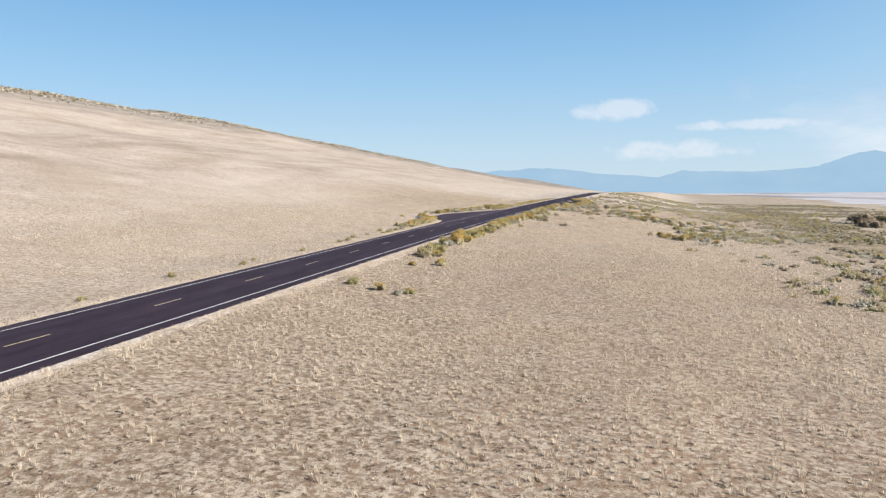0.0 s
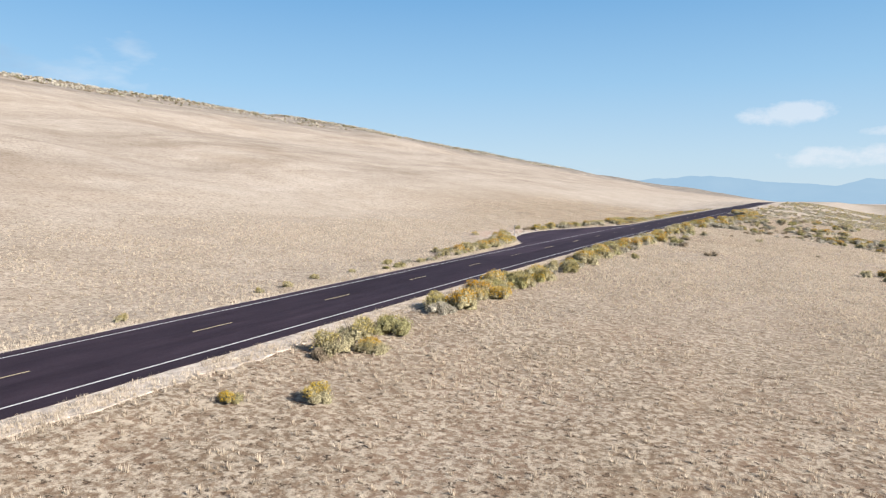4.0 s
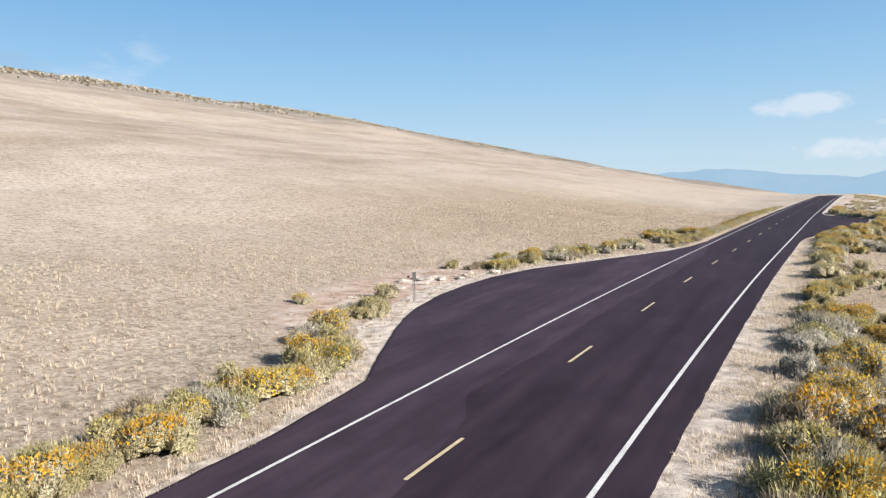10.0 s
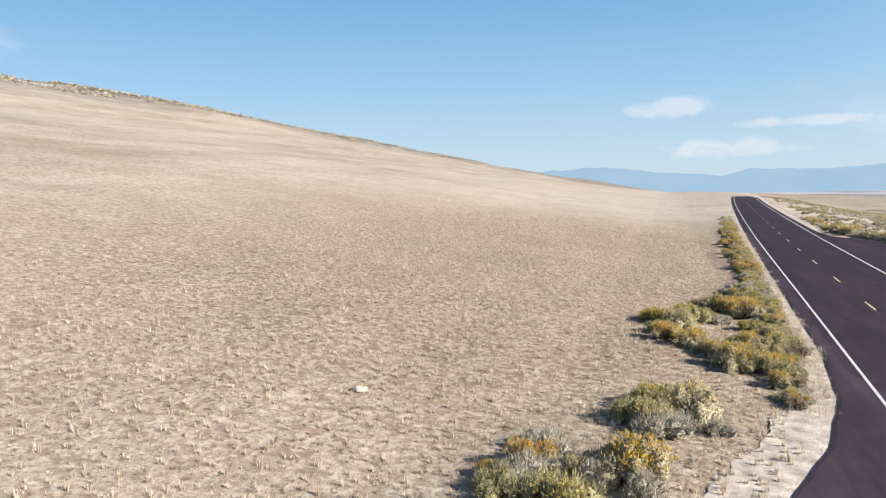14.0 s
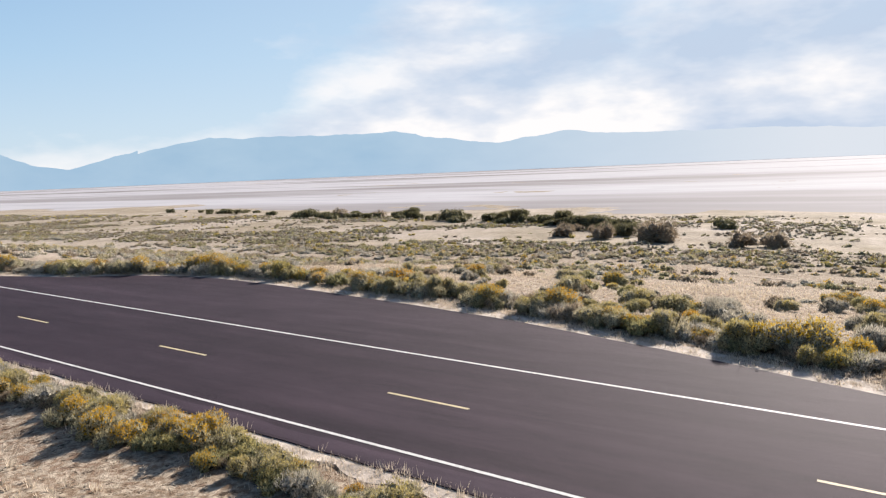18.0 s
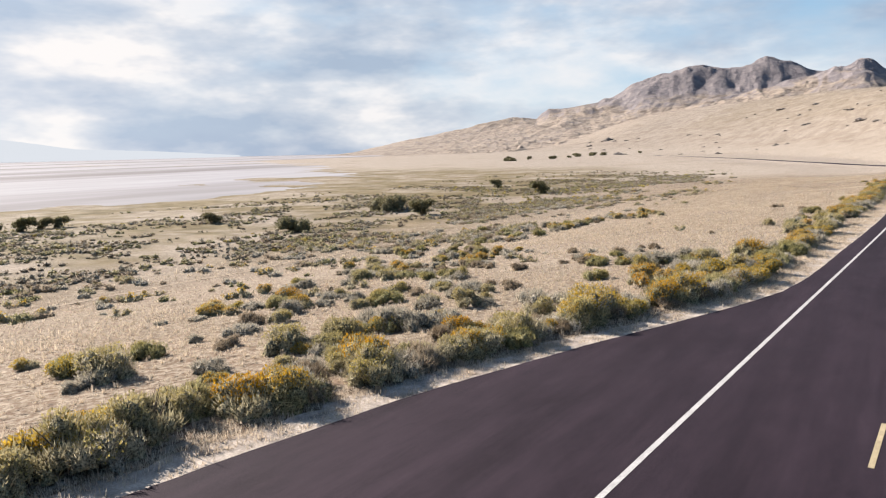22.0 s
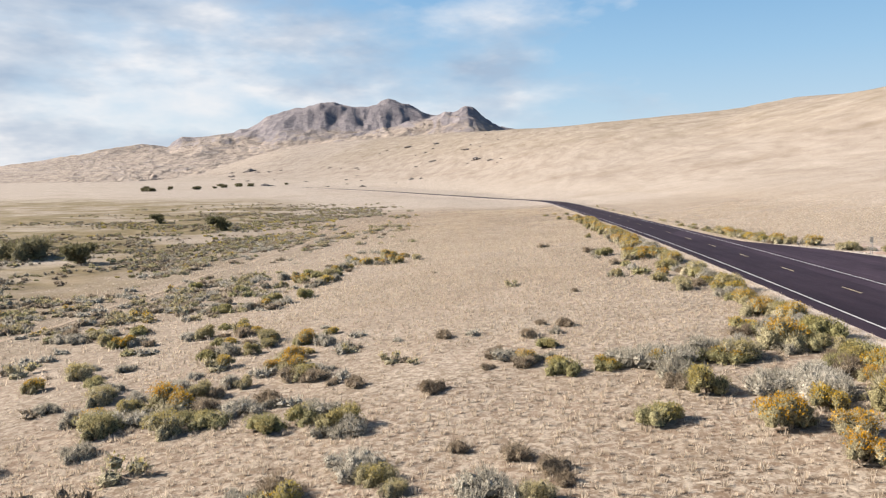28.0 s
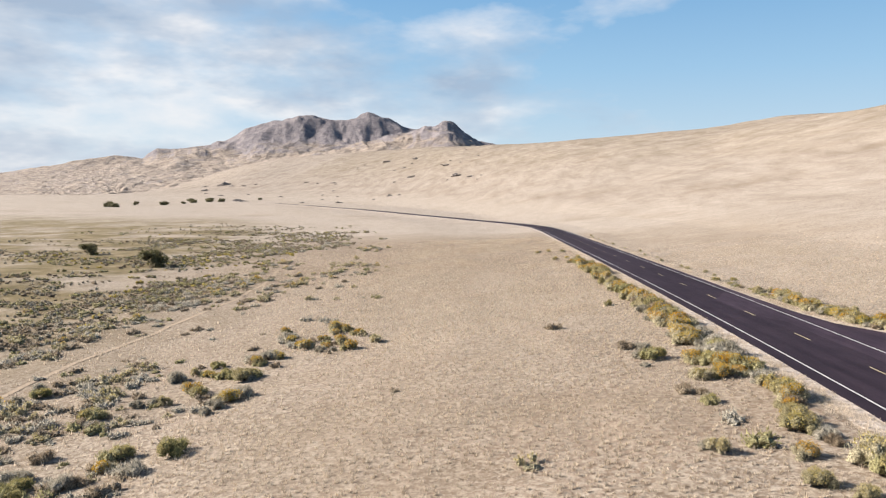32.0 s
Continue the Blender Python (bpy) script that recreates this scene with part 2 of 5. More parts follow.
def ramp(nodes, links, source, stops, interp="LINEAR"):
    r = nodes.new("ShaderNodeValToRGB")
    r.color_ramp.interpolation = interp
    while len(r.color_ramp.elements) < len(stops):
        r.color_ramp.elements.new(0.5)
    for el, (p, c) in zip(r.color_ramp.elements, stops):
        el.position = p
        el.color = (*c, 1) if len(c) == 3 else c
    links.new(source, r.inputs[0])
    return r.outputs[0]


def noise_tex(nodes, links, scale, detail=4, rough=0.55, stretch=(1, 1, 1), coords="Object", turn=0.0):
    tc, mp, n = nodes.new("ShaderNodeTexCoord"), nodes.new("ShaderNodeMapping"), nodes.new("ShaderNodeTexNoise")
    mp.inputs["Scale"].default_value, mp.inputs["Rotation"].default_value = stretch, (0, 0, turn)
    n.inputs["Scale"].default_value, n.inputs["Detail"].default_value, n.inputs["Roughness"].default_value = scale, detail, rough
    links.new(tc.outputs[coords], mp.inputs[0])
    links.new(mp.outputs[0], n.inputs["Vector"])
    return n.outputs[0]


def mix(nodes, links, fac, a, b, how="MIX"):
    m = nodes.new("ShaderNodeMix")
    m.data_type, m.blend_type = "RGBA", how
    for key, v in ((0, fac), (6, a), (7, b)):
        if isinstance(v, (int, float)):
            m.inputs[key].default_value = v
        elif isinstance(v, tuple):
            m.inputs[key].default_value = (*v, 1)
        else:
            links.new(v, m.inputs[key])
    return m.outputs[2]


def bump(nodes, links, b, height, strength, distance):
    n = nodes.new("ShaderNodeBump")
    n.inputs["Strength"].default_value, n.inputs["Distance"].default_value = strength, distance
    links.new(height, n.inputs["Height"])
    links.new(n.outputs[0], b.inputs["Normal"])


def plain(name, color, rough=0.9, vary=0.25, scale=3.0, metal=0.0, lift=0.0):
    """A colour with grain at two scales, and a shade of its own for each object."""
    m, n, l, b = material(name, rough, metal)
    big = noise_tex(n, l, scale, 3)
    fine = noise_tex(n, l, scale * 9, 2)
    lo, hi = tuple(c * (1 - vary) for c in color), tuple(min(1, c * (1 + vary)) for c in color)
    c1 = ramp(n, l, big, [(0.3, lo), (0.7, hi)])
    c2 = ramp(n, l, fine, [(0.3, (0.58, 0.58, 0.58)), (0.7, (0.90, 0.90, 0.90))])
    l.new(mix(n, l, 1.0, c1, c2, "MULTIPLY"), b.inputs["Base Color"])
    if lift:
        bump(n, l, b, fine, lift, 0.02)
    return m


def ground_material():
    m, n, l, b = material("dry_grassland", 0.95)
    b.inputs["Specular IOR Level"].default_value = 0.1
    big = noise_tex(n, l, 0.018, 5)
    mid = noise_tex(n, l, 0.16, 5, 0.6)
    fine = noise_tex(n, l, 1.7, 5, 0.7)
    tuft = noise_tex(n, l, 5.5, 4, 0.75)
    streak = noise_tex(n, l, 0.021, 5, 0.65, (0.8, 1.1, 1), turn=0.5)
    straw = ramp(n, l, big, [(0.3, (0.455, 0.37, 0.285)), (0.55, (0.50, 0.412, 0.325)), (0.75, (0.435, 0.348, 0.262))])
    straw = mix(n, l, 0.5, straw, ramp(n, l, mid, [(0.3, (0.40, 0.315, 0.228)), (0.6, (0.54, 0.447, 0.35))]))
    straw = mix(n, l, 1.0, straw, ramp(n, l, fine, [(0.30, (0.50, 0.46, 0.42)), (0.5, (0.98, 0.98, 0.98)), (0.72, (1.16, 1.16, 1.15))]), "MULTIPLY")
    straw = mix(n, l, 1.0, straw, ramp(n, l, tuft, [(0.30, (0.50, 0.46, 0.42)), (0.48, (1.0, 1.0, 1.0)), (0.66, (1.18, 1.18, 1.18))]), "MULTIPLY")
    rust = ramp(n, l, streak, [(0.53, (0, 0, 0)), (0.68, (1, 1, 1))])
    straw = mix(n, l, mix(n, l, 1.0, rust, (0.42, 0.42, 0.42), "MULTIPLY"), straw, (0.30, 0.215, 0.14))
    tc, mp, gr = n.new("ShaderNodeTexCoord"), n.new("ShaderNodeMapping"), n.new("ShaderNodeTexGradient")
    mp.vector_type = "TEXTURE"
    mp.inputs["Location"].default_value, mp.inputs["Scale"].default_value, mp.inputs["Rotation"].default_value = (-16.3, 166.5, 0), (6.5, 22, 40), (0, 0, 0.12)
    gr.gradient_type = "SPHERICAL"
    l.new(tc.outputs["Object"], mp.inputs[0])
    l.new(mp.outputs[0], gr.inputs[0])
    bare = n.new("ShaderNodeMath")
    bare.operation = "MULTIPLY"
    l.new(gr.outputs["Fac"], bare.inputs[0])
    l.new(noise_tex(n, l, 0.45, 5, 0.65), bare.inputs[1])
    cov, sep = n.new("ShaderNodeAttribute"), n.new("ShaderNodeSeparateColor")
    cov.attribute_name = "cover"
    l.new(cov.outputs["Color"], sep.inputs[0])
    olive = ramp(n, l, mid, [(0.3, (0.14, 0.106, 0.048)), (0.5, (0.225, 0.167, 0.08)), (0.7, (0.35, 0.265, 0.155))])
    straw = mix(n, l, mix(n, l, 1.0, sep.outputs[0], ramp(n, l, noise_tex(n, l, 0.035, 5, 0.65, (0.8, 1.3, 1)), [(0.38, (0.15, 0.15, 0.15)), (0.57, (1, 1, 1))]), "MULTIPLY"), straw, olive)
    scrub = ramp(n, l, noise_tex(n, l, 0.35, 4, 0.7), [(0.4, (0.17, 0.152, 0.128)), (0.65, (0.33, 0.275, 0.218))])
    straw = mix(n, l, mix(n, l, 1.0, sep.outputs[1], ramp(n, l, noise_tex(n, l, 0.06, 4, 0.65, (2, 0.6, 1)), [(0.38, (0, 0, 0)), (0.50, (1, 1, 1))]), "MULTIPLY"), straw, scrub)
    straw = mix(n, l, 1.0, straw, (0.70, 0.735, 0.79), "MULTIPLY")
    straw = mix(n, l, mix(n, l, 1.0, sep.outputs[2], (0.8, 0.8, 0.8), "MULTIPLY"), straw, mix(n, l, 1.0, straw, (0.915, 0.88, 0.79), "MULTIPLY"))
    # brown hill grass, darkened to offset the sun; broad faint bands across the slope
    own = n.new("ShaderNodeAttribute")
    own.attribute_name = "hill_grass"
    band = ramp(n, l, noise_tex(n, l, 0.05, 5, 0.65, (1.6, 0.35, 1), turn=-0.15), [(0.33, (0.70, 0.675, 0.655)), (0.60, (0.95, 0.945, 0.945))])
    straw = mix(n, l, own.outputs["Fac"], straw, mix(n, l, 1.0, straw, band, "MULTIPLY"))
    # trampled field: brown earth shows between small bunches, redder in broad patches
    earth = ramp(n, l, noise_tex(n, l, 0.11, 4, 0.6), [(0.38, (0.142, 0.100, 0.066)), (0.62, (0.175, 0.117, 0.080))])
    gap = ramp(n, l, noise_tex(n, l, 3.1, 5, 0.72), [(0.41, (1, 1, 1)), (0.50, (0.45, 0.45, 0.45)), (0.55, (0, 0, 0))])
    straw = mix(n, l, mix(n, l, 1.0, gap, sep.outputs[2], "MULTIPLY"), straw, earth)
    # dark spots for the small shadows of tufts, painted into the ground, and dung
    spot = ramp(n, l, noise_tex(n, l, 2.7, 4, 0.8), [(0.375, (0.95, 0.95, 0.95)), (0.425, (0, 0, 0))])
    straw = mix(n, l, mix(n, l, 1.0, spot, sep.outputs[2], "MULTIPLY"), straw, (0.05, 0.035, 0.024))
    pale = ramp(n, l, noise_tex(n, l, 0.8, 5, 0.6), [(0.35, (0.25, 0.17, 0.125)), (0.5, (0.35, 0.265, 0.215)), (0.68, (0.47, 0.41, 0.36))])
    straw = mix(n, l, ramp(n, l, bare.outputs[0], [(0.10, (0, 0, 0)), (0.26, (0.92, 0.92, 0.92))]), straw, pale)
    l.new(straw, b.inputs["Base Color"])
    bump(n, l, b, tuft, 0.8, 0.09)
    return m


def asphalt_material(name="asphalt", tone=1.0):
    m, n, l, b = material(name, 0.9)
    b.inputs["Specular IOR Level"].default_value = 0.11
    b.inputs["Roughness"].default_value, b.inputs["Specular Tint"].default_value = 0.8, (1.0, 0.82, 0.97, 1)
    big = noise_tex(n, l, 0.12, 4, 0.6, (2.2, 0.25, 1))
    fine = noise_tex(n, l, 40, 3, 0.7)
    mid = noise_tex(n, l, 0.9, 4, 0.65, (1.5, 0.35, 1))
    c = ramp(n, l, big, [(0.3, (0.0215, 0.0155, 0.0215)), (0.7, (0.0305, 0.022, 0.0300))])
    lane = noise_tex(n, l, 0.8, 3, 0.5, (1.0, 0.012, 1))
    c = mix(n, l, 1.0, c, ramp(n, l, lane, [(0.35, (0.84, 0.84, 0.84)), (0.65, (1.16, 1.15, 1.14))]), "MULTIPLY")
    c = mix(n, l, 1.0, c, ramp(n, l, mid, [(0.3, (0.85, 0.85, 0.85)), (0.7, (1.18, 1.16, 1.14))]), "MULTIPLY")
    c = mix(n, l, 1.0, c, ramp(n, l, fine, [(0.3, (0.8, 0.8, 0.8)), (0.7, (1.2, 1.2, 1.2))]), "MULTIPLY")
    drag = noise_tex(n, l, 2.3, 5, 0.7, (1.0, 0.05, 1))
    c = mix(n, l, 1.0, c, ramp(n, l, drag, [(0.33, (0.86, 0.86, 0.87)), (0.5, (1.0, 1.0, 1.0)), (0.68, (1.15, 1.14, 1.13))]), "MULTIPLY")
    stain = noise_tex(n, l, 0.5, 5, 0.7, (1.0, 0.5, 1))
    c = mix(n, l, 1.0, c, ramp(n, l, stain, [(0.34, (0.80, 0.79, 0.80)), (0.5, (1.0, 1.0, 1.0)), (0.70, (1.22, 1.20, 1.18))]), "MULTIPLY")
    c = mix(n, l, 1.0, c, (tone * 0.92, tone * 0.91, tone * 0.92), "MULTIPLY")
    l.new(c, b.inputs["Base Color"])
    bump(n, l, b, fine, 0.5, 0.012)
    return m


GROUND = ground_material()
ASPHALT = asphalt_material()
OLD_ASPHALT = asphalt_material("older_asphalt", 1.5)
GRAVEL = plain("pale_gravel", (0.50, 0.43, 0.365), 0.95, 0.42, 1.9, lift=1.0)
WHITE = plain("worn_white_paint", (0.60, 0.585, 0.57), 0.7, 0.12, 2.0)
YELLOW = plain("worn_yellow_paint", (0.54, 0.44, 0.27), 0.7, 0.15, 2.0)


def salt_material():
    m, n, l, b = material("salt_flat", 0.55)
    band = noise_tex(n, l, 0.0013, 5, 0.55, (2.6, 0.5, 1), turn=0.12)
    fine = noise_tex(n, l, 0.03, 4, 0.6, (1.6, 0.5, 1))
    c = ramp(n, l, band, [(0.36, (0.25, 0.222, 0.21)), (0.45, (0.36, 0.335, 0.325)), (0.52, (0.50, 0.48, 0.475)), (0.62, (0.47, 0.45, 0.445)), (0.72, (0.31, 0.285, 0.275))])
    c = mix(n, l, 1.0, c, ramp(n, l, fine, [(0.3, (0.72, 0.72, 0.72)), (0.7, (0.86, 0.86, 0.86))]), "MULTIPLY")
    c = mix(n, l, 1.0, c, (0.90, 0.92, 0.97), "MULTIPLY")
    l.new(c, b.inputs["Base Color"])
    b.inputs["Roughness"].default_value, b.inputs["Specular IOR Level"].default_value = 0.9, 0.03
    return m


def mountain_material():
    m, n, l, b = material("mountain_slopes", 0.95)
    geo = n.new("ShaderNodeNewGeometry")
    sep, pos = n.new("ShaderNodeSeparateXYZ"), n.new("ShaderNodeSeparateXYZ")
    l.new(geo.outputs["Normal"], sep.inputs[0])
    l.new(geo.outputs["Position"], pos.inputs[0])
    steep = ramp(n, l, sep.outputs[2], [(0.80, (1, 1, 1)), (0.95, (0, 0, 0))])
    hm = n.new("ShaderNodeMapRange")
    hm.inputs["From Min"].default_value, hm.inputs["From Max"].default_value = 100, 310
    l.new(pos.outputs[2], hm.inputs[0])
    blotch = noise_tex(n, l, 0.009, 6, 0.65)
    crag = noise_tex(n, l, 0.03, 5, 0.7)
    straw = ramp(n, l, blotch, [(0.3, (0.235, 0.19, 0.15)), (0.5, (0.315, 0.258, 0.207)), (0.7, (0.37, 0.31, 0.255))])
    brush = ramp(n, l, noise_tex(n, l, 0.035, 5, 0.75), [(0.45, (1, 1, 1)), (0.60, (0.55, 0.53, 0.53))])
    straw = mix(n, l, 1.0, straw, brush, "MULTIPLY")
    # the rock's grey-mauve takes in some of the haze of distance
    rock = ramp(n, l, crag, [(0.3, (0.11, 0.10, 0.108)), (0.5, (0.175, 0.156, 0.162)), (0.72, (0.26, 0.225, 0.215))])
    s1 = n.new("ShaderNodeMath")
    s1.operation = "MULTIPLY"
    l.new(hm.outputs[0], s1.inputs[0])
    s1.inputs[1].default_value = 0.55
    s2 = n.new("ShaderNodeMath")
    s2.operation = "ADD"
    weak = n.new("ShaderNodeMath")
    weak.operation = "MULTIPLY"
    l.new(steep, weak.inputs[0])
    weak.inputs[1].default_value = 0.3
    l.new(s1.outputs[0], s2.inputs[0])
    l.new(weak.outputs[0], s2.inputs[1])
    s3 = n.new("ShaderNodeMath")
    s3.operation = "MULTIPLY_ADD"
    l.new(blotch, s3.inputs[0])
    s3.inputs[1].default_value = 1.1
    l.new(s2.outputs[0], s3.inputs[2])
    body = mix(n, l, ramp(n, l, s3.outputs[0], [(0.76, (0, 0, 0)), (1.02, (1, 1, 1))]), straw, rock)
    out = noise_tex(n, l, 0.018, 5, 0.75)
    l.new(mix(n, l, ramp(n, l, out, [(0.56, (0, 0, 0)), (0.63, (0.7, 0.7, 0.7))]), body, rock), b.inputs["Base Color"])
    bump(n, l, b, crag, 0.9, 14)
    return m


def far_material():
    """Ranges beyond the lake, so far off that only their blue outline shows: a plain glowing backdrop, the haze put
    into its colour.
    """
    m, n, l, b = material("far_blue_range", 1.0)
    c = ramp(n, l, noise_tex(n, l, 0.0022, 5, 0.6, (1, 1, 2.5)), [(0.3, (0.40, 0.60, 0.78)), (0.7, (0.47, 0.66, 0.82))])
    # haze in the glow: the outline pales towards the sun's side
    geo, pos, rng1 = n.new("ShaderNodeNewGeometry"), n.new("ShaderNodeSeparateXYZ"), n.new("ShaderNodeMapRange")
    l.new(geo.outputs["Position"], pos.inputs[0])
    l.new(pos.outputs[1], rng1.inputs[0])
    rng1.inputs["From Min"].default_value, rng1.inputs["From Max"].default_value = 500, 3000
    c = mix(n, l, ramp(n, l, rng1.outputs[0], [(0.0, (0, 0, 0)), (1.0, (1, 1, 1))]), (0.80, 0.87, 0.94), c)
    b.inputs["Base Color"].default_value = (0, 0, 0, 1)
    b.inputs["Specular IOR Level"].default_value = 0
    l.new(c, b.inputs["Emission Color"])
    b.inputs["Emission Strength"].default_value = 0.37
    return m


SALT = salt_material()
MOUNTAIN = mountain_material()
FAR = far_material()


# ---- helpers for meshes ----
def mesh_of(name, verts, faces, mats=(), shade=False):
    me = bpy.data.meshes.new(name)
    verts = np.asarray(verts, np.float32).reshape(-1, 3)
    if isinstance(faces, np.ndarray):
        k = faces.shape[1]
        me.vertices.add(len(verts))
        me.vertices.foreach_set("co", verts.ravel())
        me.loops.add(faces.size)
        me.loops.foreach_set("vertex_index", faces.astype(np.int32).ravel())
        me.polygons.add(len(faces))
        me.polygons.foreach_set("loop_start", np.arange(0, faces.size, k, dtype=np.int32))
        me.update(calc_edges=True)
    else:
        me.from_pydata(verts.tolist(), [], faces)
    for m in mats:
        me.materials.append(m)
    me.polygons.foreach_set("use_smooth", np.full(len(me.polygons), shade))
    me.validate()
    return me


def grid_faces(nu, nv):
    i = np.arange(nu * nv).reshape(nu, nv)
    return np.stack([i[:-1, :-1].ravel(), i[1:, :-1].ravel(), i[1:, 1:].ravel(), i[:-1, 1:].ravel()], 1)


def structure(name, me, label, category):
    return tagged(new(name, me), label, category, "", "structure")


# ---- ground ----
def axis(stops):
    """Coordinates from (start, step) pairs up to the last start."""
    out = []
    for (p, s), (q, _) in zip(stops, stops[1:]):
        out += list(np.arange(p, q - 1e-6, s))
    return np.array(out + [stops[-1][0]])


gx = axis([(-4800, 300), (-1800, 100), (-900, 24), (-420, 8), (-120, 3), (-62, 1.2), (-38, 0.7), (-16, 0.5), (-4.6, 0.7), (5.2, 0.5), (20, 0.6), (48, 1.2), (70, 2.4), (140, 4), (300, 12), (520, 40), (1000, 200), (4800, 1)])
gy = axis([(-4800, 300), (-1900, 30), (-700, 15), (-260, 6), (-40, 1.5), (-6, 1.05), (282, 2.0), (330, 4), (560, 12), (900, 60), (1800, 300), (4800, 1)])
GX, GY = np.meshgrid(gx, gy, indexing="ij")
GZ = land(GX, GY)
hill_e, lake_e = paved_edges(GY)
U = GX - road_x(GY)
bunch = hummock(GX, GY)
close = smooth(-44, -30, GX) * smooth(54, 42, GX) * smooth(-12, 2, GY) * smooth(290, 272, GY)
off_road = smooth(0.8, 2.5, np.maximum(hill_e - U, U - lake_e))
GZ = GZ + (bunch - 0.5) * 0.02 * close * off_road
wide = np.interp(GY, [140, 150, 200, 212], [0, 1, 1, 0])
under = (U > hill_e - 0.7 - 1.5 * wide) & (U < lake_e + np.interp(GY, [40, 70, 120, 140, 195, 215], [1.2, 2.2, 2.3, 1.9, 1.8, 1.4])) & (GY > -600) & (GY < 620)
GZ = np.where(under, road_z(GY) - 0.09, GZ)
ground_mesh = mesh_of("ground", np.stack([GX, GY, GZ], 2), grid_faces(len(gx), len(gy)), [GROUND], True)
# what grows where: olive flats towards the lake, scrub along the hill's crest
crest_d = -U
cover = np.zeros((GX.size, 4), np.float32)
cover[:, 0] = (0.35 * smooth(14, 62, GZ) * smooth(-10, -260, GY) * (U < 0) + smooth(46, 92, U - 0.25 * np.clip(110 - GY, 0, 220)) * (1 - smooth(600, 900, U)) * smooth(-230, -60, GY + U * 0.25) * (1 - 0.45 * smooth(190, 250, GY))).ravel()
cover[:, 1] = (np.interp(crest_d, [215, 262, 300, 420], [0, 0.75, 1, 1]) * smooth(-150, 150, GY)).ravel()
cover[:, 2] = (smooth(-75, -25, GX) * smooth(110, 60, GX) * smooth(-60, 10, GY) * smooth(340, 260, GY) * np.where(U > 0, 1.0 - 0.35 * smooth(70, 120, GY) * smooth(232, 200, GY), 0.5 + 0.5 * smooth(185, 215, GY))).ravel()
cover[:, 3] = 1
ground_mesh.color_attributes.new("cover", "FLOAT_COLOR", "POINT").data.foreach_set("color", cover.ravel())
hilly = np.repeat(smooth(2, 14, GZ - road_z(GY)).ravel()[:, None], 4, 1).astype(np.float32)
ground_mesh.color_attributes.new("hill_grass", "FLOAT_COLOR", "POINT").data.foreach_set("color", hilly.ravel())
ground = structure("ground", ground_mesh,
                   "dry straw-coloured grassland rising to a hill beside the road", "ground")


# ---- road ----
ry = axis([(-600, 12), (-260, 4), (-40, 1), (60, 0.3), (300, 1.5), (420, 6), (620, 1)])


def strip(name, left, right, lift, mat, ys=ry, thick=0.0, across=1, ragged=0.0):
    cx, z = road_x(ys), road_z(ys) + lift
    rows = []
    for k in range(across + 1):
        rows.append(np.stack([cx + left + (right - left) * k / across, ys, z], 1))
    if ragged:
        rows[0][:, 0] += fbm(ys / 1.7, ys * 0 + 2.5, 3) * ragged + fbm(ys / 0.5, ys * 0 + 4.5, 2) * ragged * 0.5
        rows[-1][:, 0] += fbm(ys / 1.7, ys * 0 + 7.5, 3) * ragged + fbm(ys / 0.5, ys * 0 + 9.5, 2) * ragged * 0.5
    if thick:
        rows = [rows[0] - (0, 0, thick)] + rows + [rows[-1] - (0, 0, thick)]
    v = np.stack(rows, 0)
    return mesh_of(name, v, grid_faces(len(rows), len(ys))[:, ::-1].copy(), [mat])


he, le = paved_edges(ry)
shoulder = structure("road_shoulder", strip("road_shoulder", he - 0.45 - 1.5 * np.interp(ry, [140, 150, 200, 212], [0, 1, 1, 0]), le + np.interp(ry, [40, 70, 120, 140, 195, 215], [1.0, 2.0, 2.1, 1.7, 1.6, 1.2]), -0.035, GRAVEL, thick=0.3, across=3, ragged=0.55),
                     "pale gravel shoulder along both sides of the road", "shoulder")
road = structure("road", strip("road", he, le, 0.0, ASPHALT, thick=0.06, across=4, ragged=0.07),
                 "dark grey two-lane asphalt road with a turnout on each side", "road")
py0 = ry[(ry > -20) & (ry < 290)]
pe = np.interp(py0, [-20, 100, 122, 131, 137, 143.7, 146, 160, 192, 202, 210, 290], [-3.85, -3.85, -3.7, 0.5, 0.2, -0.6, -1.6, -1.6, -1.7, -2.6, -3.8, -3.85]) + fbm(py0 / 5, py0 * 0, 3) * 0.35
structure("asphalt_patch", strip("asphalt_patch", paved_edges(py0)[0] + 0.12, pe, 0.0035, OLD_ASPHALT, py0, ragged=0.1),
          "older greyer asphalt on the hill-side lane's edge and turnout", "road")
for nm, off, wd in (("edge_line", -3.48, 0.12), ("edge_line", 4.15, 0.14)):
    structure(nm, strip(nm, ry * 0 + off - wd / 2, ry * 0 + off + wd / 2, 0.006, WHITE), "worn white edge line painted on the asphalt", "road marking")
for k in range(-12, 34):
    y0 = 4.91 + 12.192 * k
    ys = np.linspace(y0, y0 + 3.05, 4)
    if y0 < -140:
        continue
    me = strip("centre_dash", ys * 0 - 0.06, ys * 0 + 0.06, 0.006, YELLOW, ys)
    tagged(new("centre_dash", me), "short worn yellow centre-line dash on the asphalt", "road marking", "centre-line dashes", "structure")

# ---- far setting ----
lx = axis([(150, 30), (600, 100), (1200, 400), (4800, 1)])
lyy = axis([(-4800, 400), (-1200, 60), (900, 200), (4800, 1)])
LX, LY = np.meshgrid(lx, lyy, indexing="ij")
lake = structure("salt_lake", mesh_of("salt_lake", np.stack([LX, LY, LX * 0 - 8.45], 2), grid_faces(len(lx), len(lyy)), [SALT]),
                 "pale shallow salt lake and exposed lake bed", "lake")


